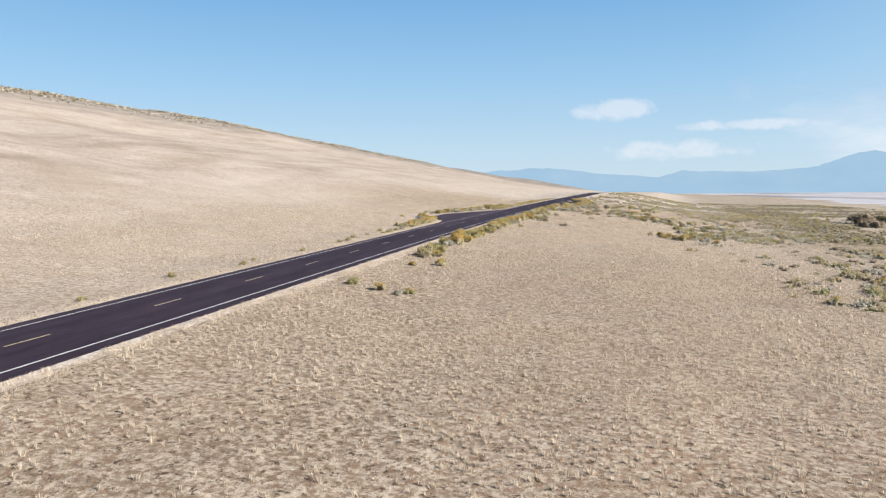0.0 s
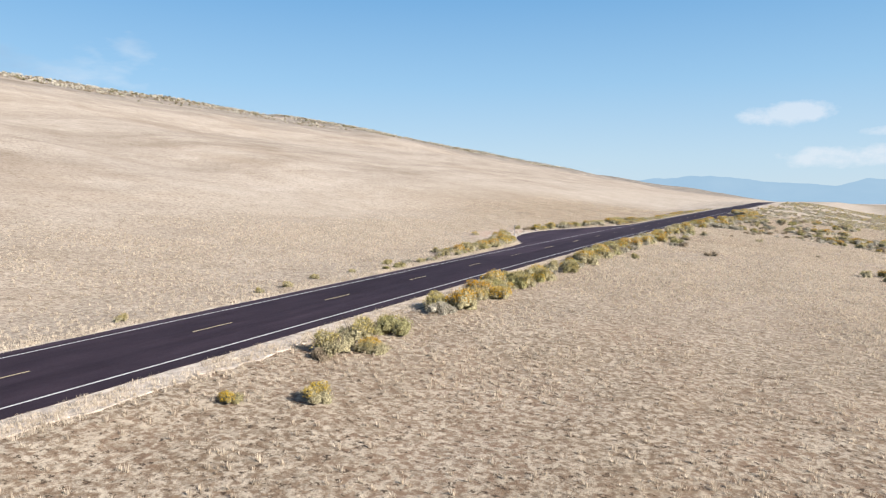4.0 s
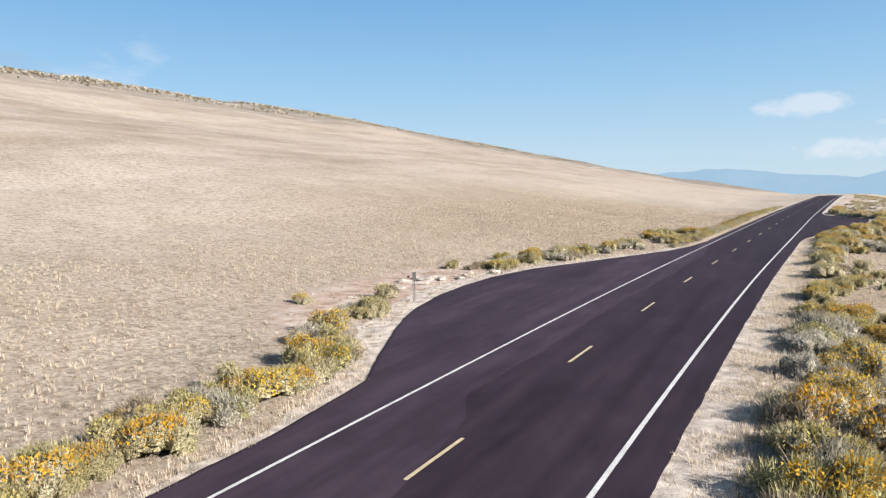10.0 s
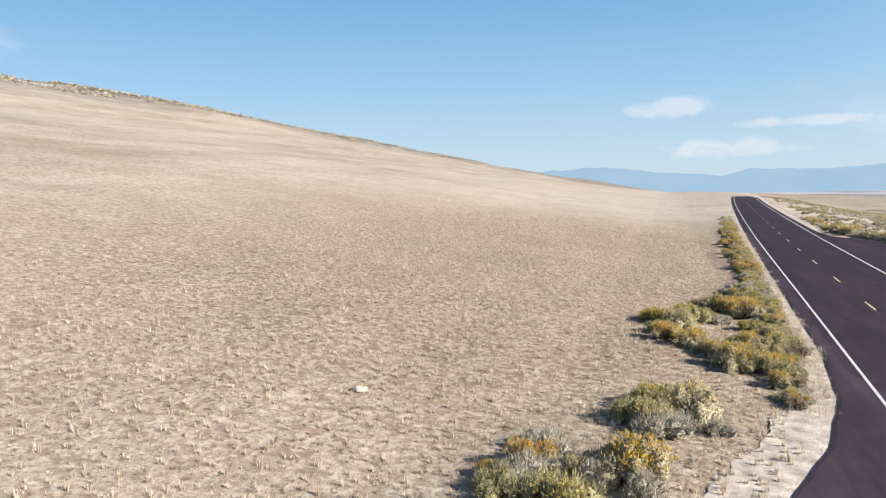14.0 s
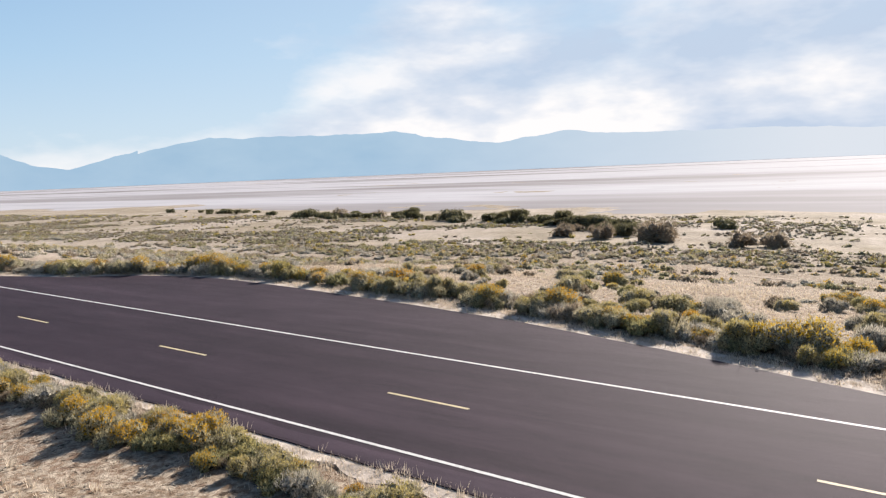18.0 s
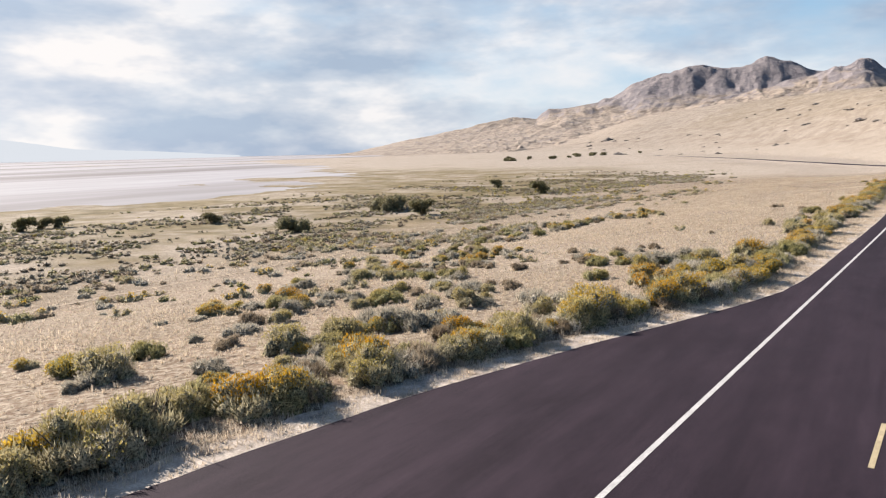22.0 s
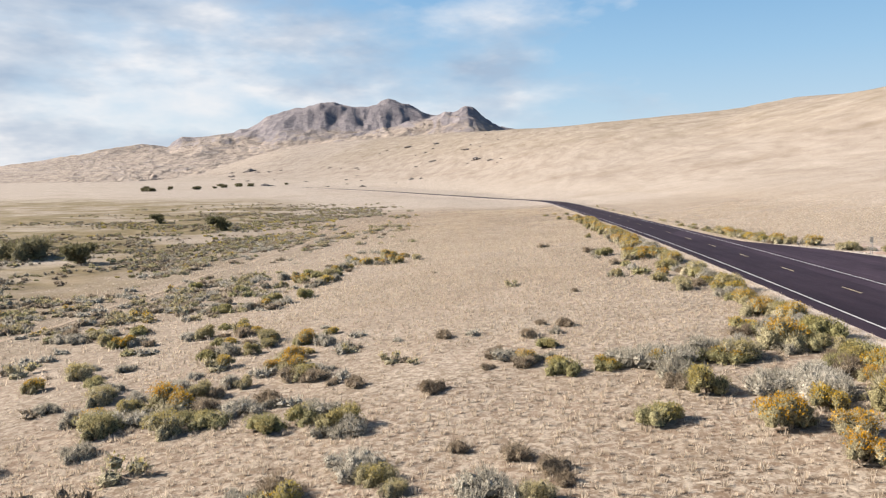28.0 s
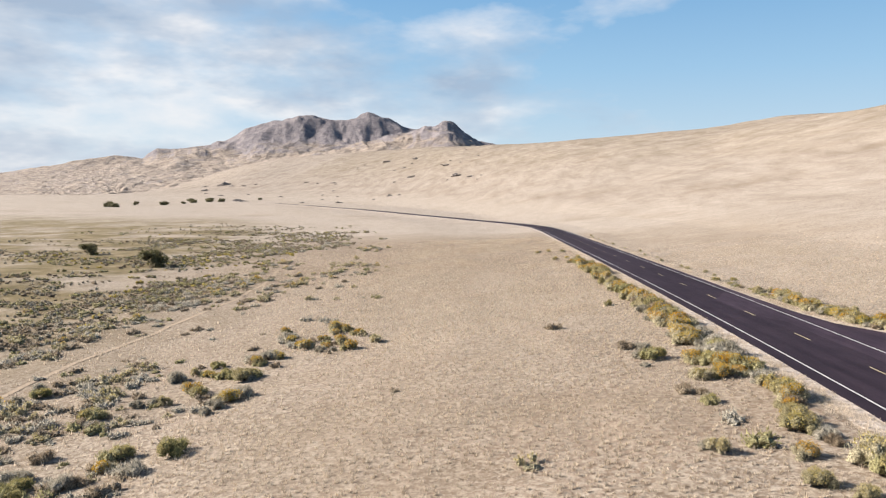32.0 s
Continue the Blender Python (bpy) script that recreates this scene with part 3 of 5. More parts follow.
def ridge_ring(name, centre, radius, az0, az1, table, base, mat, label, rough=0.06, depth=500, n=260, turn=0.0):
    """A far mountain range: a crest line of the given heights (degrees of azimuth, degrees up), with a slope down both sides."""
    az = np.linspace(az0, az1, n)
    el = np.interp(az + turn, [p[0] for p in table], [p[1] for p in table])
    crest = radius * np.tan(np.radians(el)) + 10
    crest = crest * (1 + rough * 2 * fbm(az * 0.9, az * 0 + 3.3, 5) * (crest > 12))
    rows = []
    for rr, s in ((-depth, 0.0), (-depth * 0.6, 0.42), (-depth * 0.3, 0.72), (0, 1.0), (depth * 0.5, 0.0)):
        r = radius + rr
        h = base + (crest + 8 - base) * s + (rough * crest * 1.3 * fbm(az * 1.7 + rr, az * 0 + rr * 0.01, 4) if 0 < s < 1 else 0)
        rows.append(np.stack([centre[0] + r * np.cos(np.radians(az)), centre[1] + r * np.sin(np.radians(az)), h], 1))
    return structure(name, mesh_of(name, np.stack(rows, 0), grid_faces(len(rows), n), [mat], True), label, "mountains")


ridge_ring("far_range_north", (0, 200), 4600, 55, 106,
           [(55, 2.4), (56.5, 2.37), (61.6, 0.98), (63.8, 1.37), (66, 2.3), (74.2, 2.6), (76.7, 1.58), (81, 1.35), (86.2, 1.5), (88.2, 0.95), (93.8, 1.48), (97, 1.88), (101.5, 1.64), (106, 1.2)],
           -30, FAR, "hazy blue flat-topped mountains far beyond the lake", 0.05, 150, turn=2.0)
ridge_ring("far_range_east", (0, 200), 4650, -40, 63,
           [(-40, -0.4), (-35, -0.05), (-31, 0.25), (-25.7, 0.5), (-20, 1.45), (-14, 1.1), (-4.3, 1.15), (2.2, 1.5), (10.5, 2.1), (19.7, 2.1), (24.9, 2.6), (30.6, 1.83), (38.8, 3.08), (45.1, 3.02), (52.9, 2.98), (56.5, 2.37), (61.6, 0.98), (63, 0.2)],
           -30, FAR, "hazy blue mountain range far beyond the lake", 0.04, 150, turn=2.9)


# ---- the mountain behind ----
def mountain():
    n, m = 760, 260
    az = np.linspace(-128, -42, n)
    rr = 700 * (4650 / 700) ** np.linspace(0, 1, m)
    A, R = np.meshgrid(az, rr, indexing="ij")
    t_massif = np.array([(-128, 2.0), (-110, 2.4), (-100, 2.8), (-90, 3.4), (-85, 4.2), (-82.1, 4.9), (-80.3, 5.63), (-78.5, 6.08), (-77.6, 6.06), (-76.2, 5.81), (-74.5, 5.85), (-72.5, 6.01),
                         (-71.4, 5.63), (-69.3, 4.91), (-67.2, 3.98), (-65.9, 3.42), (-64.9, 3.48), (-63.1, 3.04), (-62.1, 3.05), (-61.1, 2.35), (-60, 2.52), (-57.4, 2.03), (-55.6, 1.66), (-52.2, 1.1), (-48, 0.4), (-45, -0.1), (-42, -0.4)])
    t_front = np.array([(-128, 1.5), (-112, 2.0), (-104, 2.6), (-98, 3.1), (-93.6, 3.4), (-88, 3.75), (-87, 4.1), (-85.7, 4.7), (-84.8, 5.3), (-84.3, 5.5), (-83, 5.0), (-82.1, 4.75), (-80.3, 4.4), (-78.5, 3.9),
                        (-76, 3.3), (-70, 2.2), (-64, 1.4), (-56, 0.6), (-48, -0.1), (-42, -0.4)])
    x, y = 27 + R * np.cos(np.radians(A - 2.9)), 212 + R * np.sin(np.radians(A - 2.9))
    wob = fbm(x / 420, y / 420, 4)
    out = -14 + 0 * R
    for table, r0, inner, lift in ((t_massif, 3950, 1700, 1.0), (t_front, 2700, 1650, 1.0)):
        s = np.clip((R - (r0 - inner)) / inner, 0, 1)
        soft = sum(np.interp(A + o, table[:, 0], table[:, 1]) for o in (-7, -5, -3, -1, 1, 3, 5, 7)) / 8
        el = soft + (np.interp(A, table[:, 0], table[:, 1]) - soft) * smooth(0.72, 0.98, s)
        top = (r0 * np.tan(np.radians(el)) + 11 * np.clip(el, 0, 1)) * lift - 6 * (1 - np.clip(el, 0, 1))
        shape = np.where(R <= r0, 0.35 * s + 0.65 * s ** 2.2, np.clip(1 - (R - r0) / 1200, 0, 1))
        out = np.maximum(out, -14 + (top + 14) * shape)
    high = np.clip(out / 200, 0, 1.3)
    # crags and gullies: sharp-crested noise at three sizes, and ribs that run down the slope
    sharp = lambda p, q, k: 1 - np.abs(fbm(p, q, k)) * 4
    out = out + high * (wob * 12 + (sharp(x / 420 + 2, y / 420, 4) - 0.5) * 13 + (sharp(x / 150 + 7, y / 150, 4) - 0.5) * 6 + fbm(x / 60, y / 60, 3) * 5)
    ribs = sharp(A * 0.55 + fbm(R / 260, A * 0.2, 2) * 1.4, R / 1500, 4)
    out = out + high * (ribs - 0.55) * 6 * smooth(20, 300, np.abs(R - 3950))
    out = out + smooth(900, 1500, R) * (1 - high.clip(0, 1)) * smooth(-44, -58, A) * (fbm(x / 160, y / 160, 4) * 8 + np.clip(sharp(x / 90, y / 90, 3) - 0.72, 0, 1) * 22)
    out = np.where(R > 4500, -30, out)
    out[0, :], out[-1, :] = -30, -30
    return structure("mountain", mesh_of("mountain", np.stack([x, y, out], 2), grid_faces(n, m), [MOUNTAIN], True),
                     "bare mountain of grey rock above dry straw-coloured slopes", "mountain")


mountain()
OUTCROP = plain("dark_outcrop_rock", (0.20, 0.175, 0.16), 0.95, 0.4, 0.12, lift=0.8)


def outcrop_mesh(seed):
    """A jagged low knot of rock: a ball pushed in and out, its foot spread flat."""
    bm = bmesh.new()
    bmesh.ops.create_icosphere(bm, subdivisions=3, radius=1.0)
    o = Vector((seed * 7.3, seed * 3.1, seed * 1.7))
    for v in bm.verts:
        q = 0.8 + 0.75 * noise.noise(v.co * 1.6 + o) + 0.35 * noise.noise(v.co * 4.5 + o)
        v.co = Vector((v.co.x * q * 1.5, v.co.y * q * 1.2, max(-0.15, v.co.z * q * 0.55)))
    me = bpy.data.meshes.new("rock_outcrop")
    bm.to_mesh(me)
    bm.free()
    me.materials.append(OUTCROP)
    return me


outcrops = [outcrop_mesh(k) for k in range(5)]
crag_rng = np.random.RandomState(19)
for k in range(48):
    az, r = crag_rng.uniform(-91, -68), crag_rng.uniform(800, 1550)
    x, y = 27 + r * math.cos(radians(az)), 212 + r * math.sin(radians(az))
    s = r / 1000 * crag_rng.choice([2.0, 3.0, 4.5, 7.0], p=[0.4, 0.35, 0.17, 0.08])
    ob = tagged(new("rock_outcrop", outcrops[k % 5]), "dark jagged rock outcrop on the dry hillside", "rock", "rock outcrops on the hillside")
    ob.matrix_basis = pose(x, y, float(land(x, y)) - 0.1 * s, 0, 0, crag_rng.uniform(0, 360)) @ Matrix.Diagonal((s, s, s, 1))

# ---- plants ----
def leaf_material(name, a, b2, rough=0.8, grain=0.35, mass=False):
    """A colour of its own for each plant between two, and a shade of its own for each leaf."""
    m, n, l, b = material(name, rough)
    b.inputs["Specular IOR Level"].default_value = 0.15
    info, geo = n.new("ShaderNodeObjectInfo"), n.new("ShaderNodeNewGeometry")
    own = ramp(n, l, info.outputs["Random"], [(0.0, a), (1.0, b2)])
    leaf = ramp(n, l, geo.outputs["Random Per Island"], [(0.0, (0.82 * (1 - grain),) * 3), (1.0, (0.82 * (1 + grain),) * 3)])
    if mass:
        # the dense inside of a crown: shade between small leaf tips painted as dark gaps
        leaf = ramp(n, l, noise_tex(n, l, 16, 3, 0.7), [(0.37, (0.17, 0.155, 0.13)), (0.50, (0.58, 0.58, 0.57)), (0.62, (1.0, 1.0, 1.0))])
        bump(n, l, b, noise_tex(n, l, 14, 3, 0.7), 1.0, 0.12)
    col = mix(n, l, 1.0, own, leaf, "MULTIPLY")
    l.new(col, b.inputs["Base Color"])
    if not mass:
        thin, both = n.new("ShaderNodeBsdfTranslucent"), n.new("ShaderNodeMixShader")
        both.inputs[0].default_value = 0.38
        l.new(col, thin.inputs[0])
        l.new(b.outputs[0], both.inputs[1])
        l.new(thin.outputs[0], both.inputs[2])
        l.new(both.outputs[0], n["Material Output"].inputs[0])
    return m


MASS = {}


def leaves_of(name, a, b2, grain):
    """A leaf colour, and with it the dense inside of such a crown."""
    m = leaf_material(name, a, b2, grain=grain)
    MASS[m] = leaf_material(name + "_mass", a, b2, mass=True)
    return m


RABBIT_LEAF = leaves_of("rabbitbrush_leaves", (0.36, 0.315, 0.16), (0.52, 0.46, 0.315), grain=0.45)
GREEN_LEAF = leaves_of("fresh_green_leaves", (0.31, 0.285, 0.125), (0.43, 0.39, 0.21), grain=0.45)
BLOOM = leaf_material("yellow_bloom", (0.60, 0.315, 0.02), (0.60, 0.425, 0.06), grain=0.3)
DULL_BLOOM = leaf_material("faded_bloom", (0.50, 0.40, 0.11), (0.48, 0.41, 0.21), grain=0.3)
SAGE_LEAF = leaves_of("sage_leaves", (0.36, 0.325, 0.25), (0.56, 0.515, 0.425), grain=0.45)
DRY_LEAF = leaves_of("dry_brown_leaves", (0.27, 0.21, 0.145), (0.40, 0.325, 0.235), grain=0.45)
DARK_LEAF = leaves_of("dark_olive_leaves", (0.13, 0.125, 0.06), (0.20, 0.18, 0.10), grain=0.45)
STEM = plain("grey_brown_stems", (0.13, 0.10, 0.075), 0.9, 0.3, 6)
GRASS = leaf_material("dry_grass_blades", (0.68, 0.575, 0.45), (0.70, 0.595, 0.47), 0.8, 0.22)
gn, gl = GRASS.node_tree.nodes, GRASS.node_tree.links
gb = gn["Principled BSDF"]
was = gb.inputs["Base Color"].links[0].from_socket
tint = ramp(gn, gl, noise_tex(gn, gl, 0.5, 4, 0.65), [(0.3, (0.55, 0.52, 0.48)), (0.55, (1.0, 1.0, 1.0)), (0.75, (1.12, 1.1, 1.05))])
gl.new(mix(gn, gl, 1.0, was, tint, "MULTIPLY"), gb.inputs["Base Color"])


def unit(v):
    return v / np.maximum(np.linalg.norm(v, axis=1, keepdims=True), 1e-6)


def lobes_of(rng, h, r, count, low=0.45):
    """Rounded lobes that make up a plant's crown: centres and radii."""
    out = []
    for i in range(count):
        a, q = rng.uniform(0, 6.283), r * 0.74 * math.sqrt(rng.uniform(0, 1))
        s = rng.uniform(0.26, 0.5) * r
        out.append((q * math.cos(a), q * math.sin(a), max(0.3 * s, h * rng.uniform(low, 0.78) * (1 - 0.45 * q / r) - s * 0.2), s, min(s, h * 0.42)))
    return out


def on_lobes(rng, lobes, n, low=-0.3):
    pick = rng.randint(0, len(lobes), n)
    L = np.array(lobes)[pick]
    d = unit(rng.normal(size=(n, 3)))
    d[:, 2] = np.where(d[:, 2] < low, -d[:, 2], d[:, 2])
    p = L[:, :3] + d * np.stack([L[:, 3], L[:, 3], L[:, 4]], 1) * rng.uniform(0.82, 1.12, (n, 1))
    return p, d


def blades(rng, p, d, length, width, upright=0.6):
    """Narrow leaves at p, leaning along d and up: one triangle each."""
    n = len(p)
    way = unit(d + np.array([0, 0, upright]) + rng.normal(size=(n, 3)) * 0.45)
    side = unit(np.cross(way, rng.normal(size=(n, 3))))
    ln, wd = length * rng.uniform(0.6, 1.3, (n, 1)), width * rng.uniform(0.7, 1.3, (n, 1))
    v = np.stack([p - side * wd * 0.7, p + side * wd * 0.7, p + way * ln], 1)
    return v.reshape(-1, 3), np.arange(n * 3).reshape(-1, 3)


def core(rng, lobes, squeeze=0.86, ring=9, rows=5):
    """The dense inside of a crown: one small lumpy ball a lobe."""
    vs, fs, off = [], [], 0
    for x, y, z, s, hz in lobes:
        v = []
        for j in range(rows):
            t = -0.5 + 1.9 * j / (rows - 1)
            for k in range(ring):
                a = 6.283 * (k + 0.5 * (j % 2)) / ring
                q = squeeze * rng.uniform(0.72, 1.25)
                v.append((x + s * q * math.cos(t) * math.cos(a), y + s * q * math.cos(t) * math.sin(a), max(0.0, z + hz * q * math.sin(t))))
        v.append((x, y, z + hz * squeeze))
        for j in range(rows - 1):
            for k in range(ring):
                a, b = off + j * ring + k, off + j * ring + (k + 1) % ring
                fs += [(a, b, b + ring), (a, b + ring, a + ring)]
        top = off + rows * ring
        for k in range(ring):
            fs.append((off + (rows - 1) * ring + k, off + (rows - 1) * ring + (k + 1) % ring, top))
        vs += v
        off += len(v)
    return np.array(vs), np.array(fs)


def stems(rng, h, r, n, width=0.022):
    """Thin stems fanning out from the root."""
    a = rng.uniform(0, 6.283, n)
    base = np.stack([np.cos(a), np.sin(a), a * 0], 1) * rng.uniform(0, 0.12, (n, 1)) * r
    tip = np.stack([np.cos(a), np.sin(a), a * 0], 1) * rng.uniform(0.2, 0.95, (n, 1)) * r + np.array([0, 0, 1]) * h * rng.uniform(0.5, 0.95, (n, 1))
    vs, fs = [], []
    for k in range(3):
        o = np.array([math.cos(k * 2.094), math.sin(k * 2.094), 0]) * width
        vs += [base + o, (base + tip) / 2 + o * 0.7 + np.array([0, 0, 0.08 * h]), tip + o * 0.3]
    v = np.stack(vs, 1).reshape(-1, 3)
    i = np.arange(n) * 9
    for k in range(3):
        q = (k + 1) % 3
        for j in range(2):
            a0, b0, a1, b1 = 3 * k + j, 3 * q + j, 3 * k + j + 1, 3 * q + j + 1
            fs += [np.stack([i + a0, i + b0, i + b1], 1), np.stack([i + a0, i + b1, i + a1], 1)]
    return v, np.concatenate(fs)


def part(name, me, parent, label=""):
    ob = new(name, me)
    ob.parent = parent
    return tagged(ob, label)


def shrub_meshes(seed, h, r, lobes_n, leaves, leaf_len, leaf_wid, leaf_mat, blooms=0, bloom_mat=None, stem_n=8, upright=0.6, low=0.45, ring=6, rows=3, bloom_len=0.09):
    """Meshes of one plant: stems, foliage and, where it flowers, flower heads."""
    rng = np.random.RandomState(seed)
    lobes = lobes_of(rng, h, r, lobes_n, low)
    st = stems(rng, h, r, stem_n)
    inner = core(rng, lobes, 0.80, ring, rows)
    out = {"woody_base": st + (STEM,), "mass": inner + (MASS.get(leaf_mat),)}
    p, d = on_lobes(rng, lobes, leaves)
    p[:, 2] = np.maximum(p[:, 2], 0.02)
    out["foliage"] = blades(rng, p, d, leaf_len, leaf_wid, upright) + (leaf_mat,)
    if blooms:
        # flower heads stand in small upright bunches on the upper side
        share = sorted(lobes, key=lambda q: -q[2] - rng.uniform(0, 0.3))[:max(1, len(lobes) * 9 // 20)]
        p, d = on_lobes(rng, share, blooms, 0.25)
        p = p * (1.02, 1.02, 1.04) + rng.normal(size=p.shape) * 0.03
        out["bloom"] = blades(rng, p, np.tile((0.0, 0.0, 0.5), (len(p), 1)) + rng.normal(size=(len(p), 3)) * 0.5, bloom_len, bloom_len * 0.6, 0.3) + (bloom_mat,)
    return out


def crown_parts(meshes):
    """Stems, foliage with the dense mass behind it, and bloom."""
    out = {}
    for key, (v, f, m) in meshes.items():
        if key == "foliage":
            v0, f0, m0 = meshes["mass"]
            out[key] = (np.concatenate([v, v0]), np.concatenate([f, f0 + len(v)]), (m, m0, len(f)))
        elif key != "mass":
            out[key] = (v, f, m)
    return out


def mesh_of_two(name, v, f, m):
    if not isinstance(m, tuple):
        return mesh_of(name, v, f, [m])
    me = mesh_of(name, v, f, list(m[:2]))
    second = np.arange(len(f)) >= m[2]
    me.polygons.foreach_set("material_index", second.astype(np.int32))
    me.polygons.foreach_set("use_smooth", second)
    return me


def shrub(name, meshes, label, category, group):
    base = tagged(new(name), label, category, group)
    base.empty_display_size = 0.3
    for key, (v, f, m) in crown_parts(meshes).items():
        tagged(part(key, mesh_of_two(key, v, f, m), base), kind="stuff")
    return base


YELLOW_KINDS = [shrub_meshes(s, h, r, lb, 1500, 0.135, 0.017, lm, fl, BLOOM, upright=1.1, low=0.3, bloom_len=0.075) for s, h, r, lb, lm, fl in
                ((11, 1.05, 0.95, 13, RABBIT_LEAF, 700), (12, 0.9, 0.85, 11, GREEN_LEAF, 420), (13, 1.2, 1.15, 15, RABBIT_LEAF, 780), (14, 0.85, 0.9, 11, RABBIT_LEAF, 700))]
DULL_KINDS = [shrub_meshes(s, h, r, lb, 1500, 0.14, 0.017, lm, fl, DULL_BLOOM, upright=1.1, low=0.3, bloom_len=0.075) for s, h, r, lb, lm, fl in
              ((21, 1.05, 1.0, 12, RABBIT_LEAF, 560), (22, 0.9, 0.95, 11, GREEN_LEAF, 400), (23, 1.15, 0.85, 11, RABBIT_LEAF, 480))]
SAGE_KINDS = [shrub_meshes(s, h, r, lb, 1600, 0.14, 0.015, lm, 0, None, 12, 1.2, low=0.25) for s, h, r, lb, lm in
              ((31, 0.75, 0.9, 10, SAGE_LEAF), (32, 0.7, 1.05, 12, SAGE_LEAF), (33, 0.7, 0.8, 9, DRY_LEAF))]
yellow_masters = [shrub("blooming_rabbitbrush", k, "rounded rabbitbrush in bright yellow autumn bloom on dry ground", "shrub", "rabbitbrush shrubs") for k in YELLOW_KINDS]
dull_masters = [shrub("rabbitbrush", k, "olive-green rabbitbrush with faded yellowish tops on dry ground", "shrub", "rabbitbrush shrubs") for k in DULL_KINDS]
sage_masters = [shrub("sagebrush", k, "low grey sagebrush among dry grass", "shrub", "sagebrush shrubs") for k in SAGE_KINDS]
used = set()
tally, spare = {}, []          # how many of each kind stand singly, and the rest
rng = np.random.RandomState(77)


def plant(masters, x, y, size, squash=1.0):
    """One plant of a kind on the ground; the first of each kind is the master itself."""
    x, y = (float(q) for q in placed(x, y))
    k = rng.randint(len(masters))
    m = masters[k]
    z = float(land(x, y)) - 0.05
    kind = m.name.split(".")[0]
    if kind != "large_bush" and (y > 296 or tally.get(kind, 0) >= 292):
        group = 0 if masters is yellow_masters else 1 if masters is dull_masters else 2
        spare.append((x, y, z, size, 10 + (3, 1, 0)[group] if y > 296 else (0, len(YELLOW_KINDS), len(YELLOW_KINDS) + len(DULL_KINDS))[group] + k, rng.uniform(0, 6.28)))
        return None
    tally[kind] = tally.get(kind, 0) + 1
    where = pose(x, y, z, 0, 0, rng.uniform(0, 360)) @ Matrix.Diagonal((size, size, size * squash, 1))
    if m.name not in used:
        used.add(m.name)
        m.matrix_basis = where
        return m
    ob = copy_thing(m, Matrix.Identity(4))
    ob.matrix_basis = where
    return ob


# lake-side verge: a broken hedge of rabbitbrush between the gravel and the grass
VERGE = [(18, 0.0), (45, 0.03), (73, 0.05), (76, 0.9), (81, 0.9), (84, 1.1), (100, 1.0), (112, 0.55), (122, 0.7), (130, 1.3), (165, 1.1), (178, 0.7), (200, 0.8),
         (212, 1.2), (224, 1.6), (286, 1.6), (296, 0.7), (330, 0.5)]
y = 18.0
while y < 330:
    dens = np.interp(y, [p for p, _ in VERGE], [q for _, q in VERGE])
    y += rng.uniform(0.35, 1.1) / max(dens, 0.02)
    if y > 330:
        break
    _, le1 = paved_edges(y)
    off = float(np.interp(y, [112, 132, 195, 215], [3.0, 2.3, 2.3, 1.4])) + abs(rng.normal()) * 1.2
    kind = rng.uniform()
    size = rng.uniform(0.7, 1.25) * (1.0 if off < 3 else 0.8) * (1.25 if 74 < y < 165 else 1.0)
    plant(yellow_masters if kind < 0.33 else dull_masters if kind < 0.60 else sage_masters, float(le1) + off + 0.3 * size, y, size)
# a second, looser row behind it where the hedge is thick
for a0, a1, n in ((84, 100, 9), (128, 166, 18), (205, 262, 26)):
    for _ in range(n):
        y = rng.uniform(a0, a1)
        kind = rng.uniform()
        plant(yellow_masters if kind < 0.3 else dull_masters if kind < 0.6 else sage_masters, float(paved_edges(y)[1]) + rng.uniform(3.2, 5.5), y, rng.uniform(0.6, 1.15))
# single shrubs on the lake-side grass: x, y, size
for k, (x, y, s) in enumerate(((12.0, 53.1, 0.6), (14.5, 53.3, 0.55), (12.4, 72.0, 0.7), (13.8, 52.1, 0.5), (12.8, 133.5, 0.6), (14.9, 156.2, 0.9), (13.5, 156.1, 0.7),
                               (23.3, 243.8, 1.1), (23.6, 238.2, 0.7), (26.5, 235.5, 0.8), (19.9, 238.3, 1.0), (17.4, 234.1, 1.1), (21.0, 228.0, 0.9), (18.8, 227.4, 0.9),
                               (14.7, 227.0, 1.2), (20.6, 219.9, 0.7), (14.8, 213.1, 1.0), (11.1, 213.5, 1.1), (13.0, 213.2, 1.0), (20.5, 204.0, 0.6),
                               (21.5, 201.2, 0.75), (19.5, 198.7, 0.7), (14.4, 179.7, 0.7), (13.5, 169.0, 0.8), (15.8, 210.7, 1.1), (25.5, 241.0, 0.8))):
    plant(yellow_masters if k < 3 else sage_masters if k % 3 != 1 else dull_masters, x, y, s * 1.1)
    if k > 6:
        plant(sage_masters, x + rng.normal() * 0.9, y + rng.normal() * 0.9, s * 0.75)
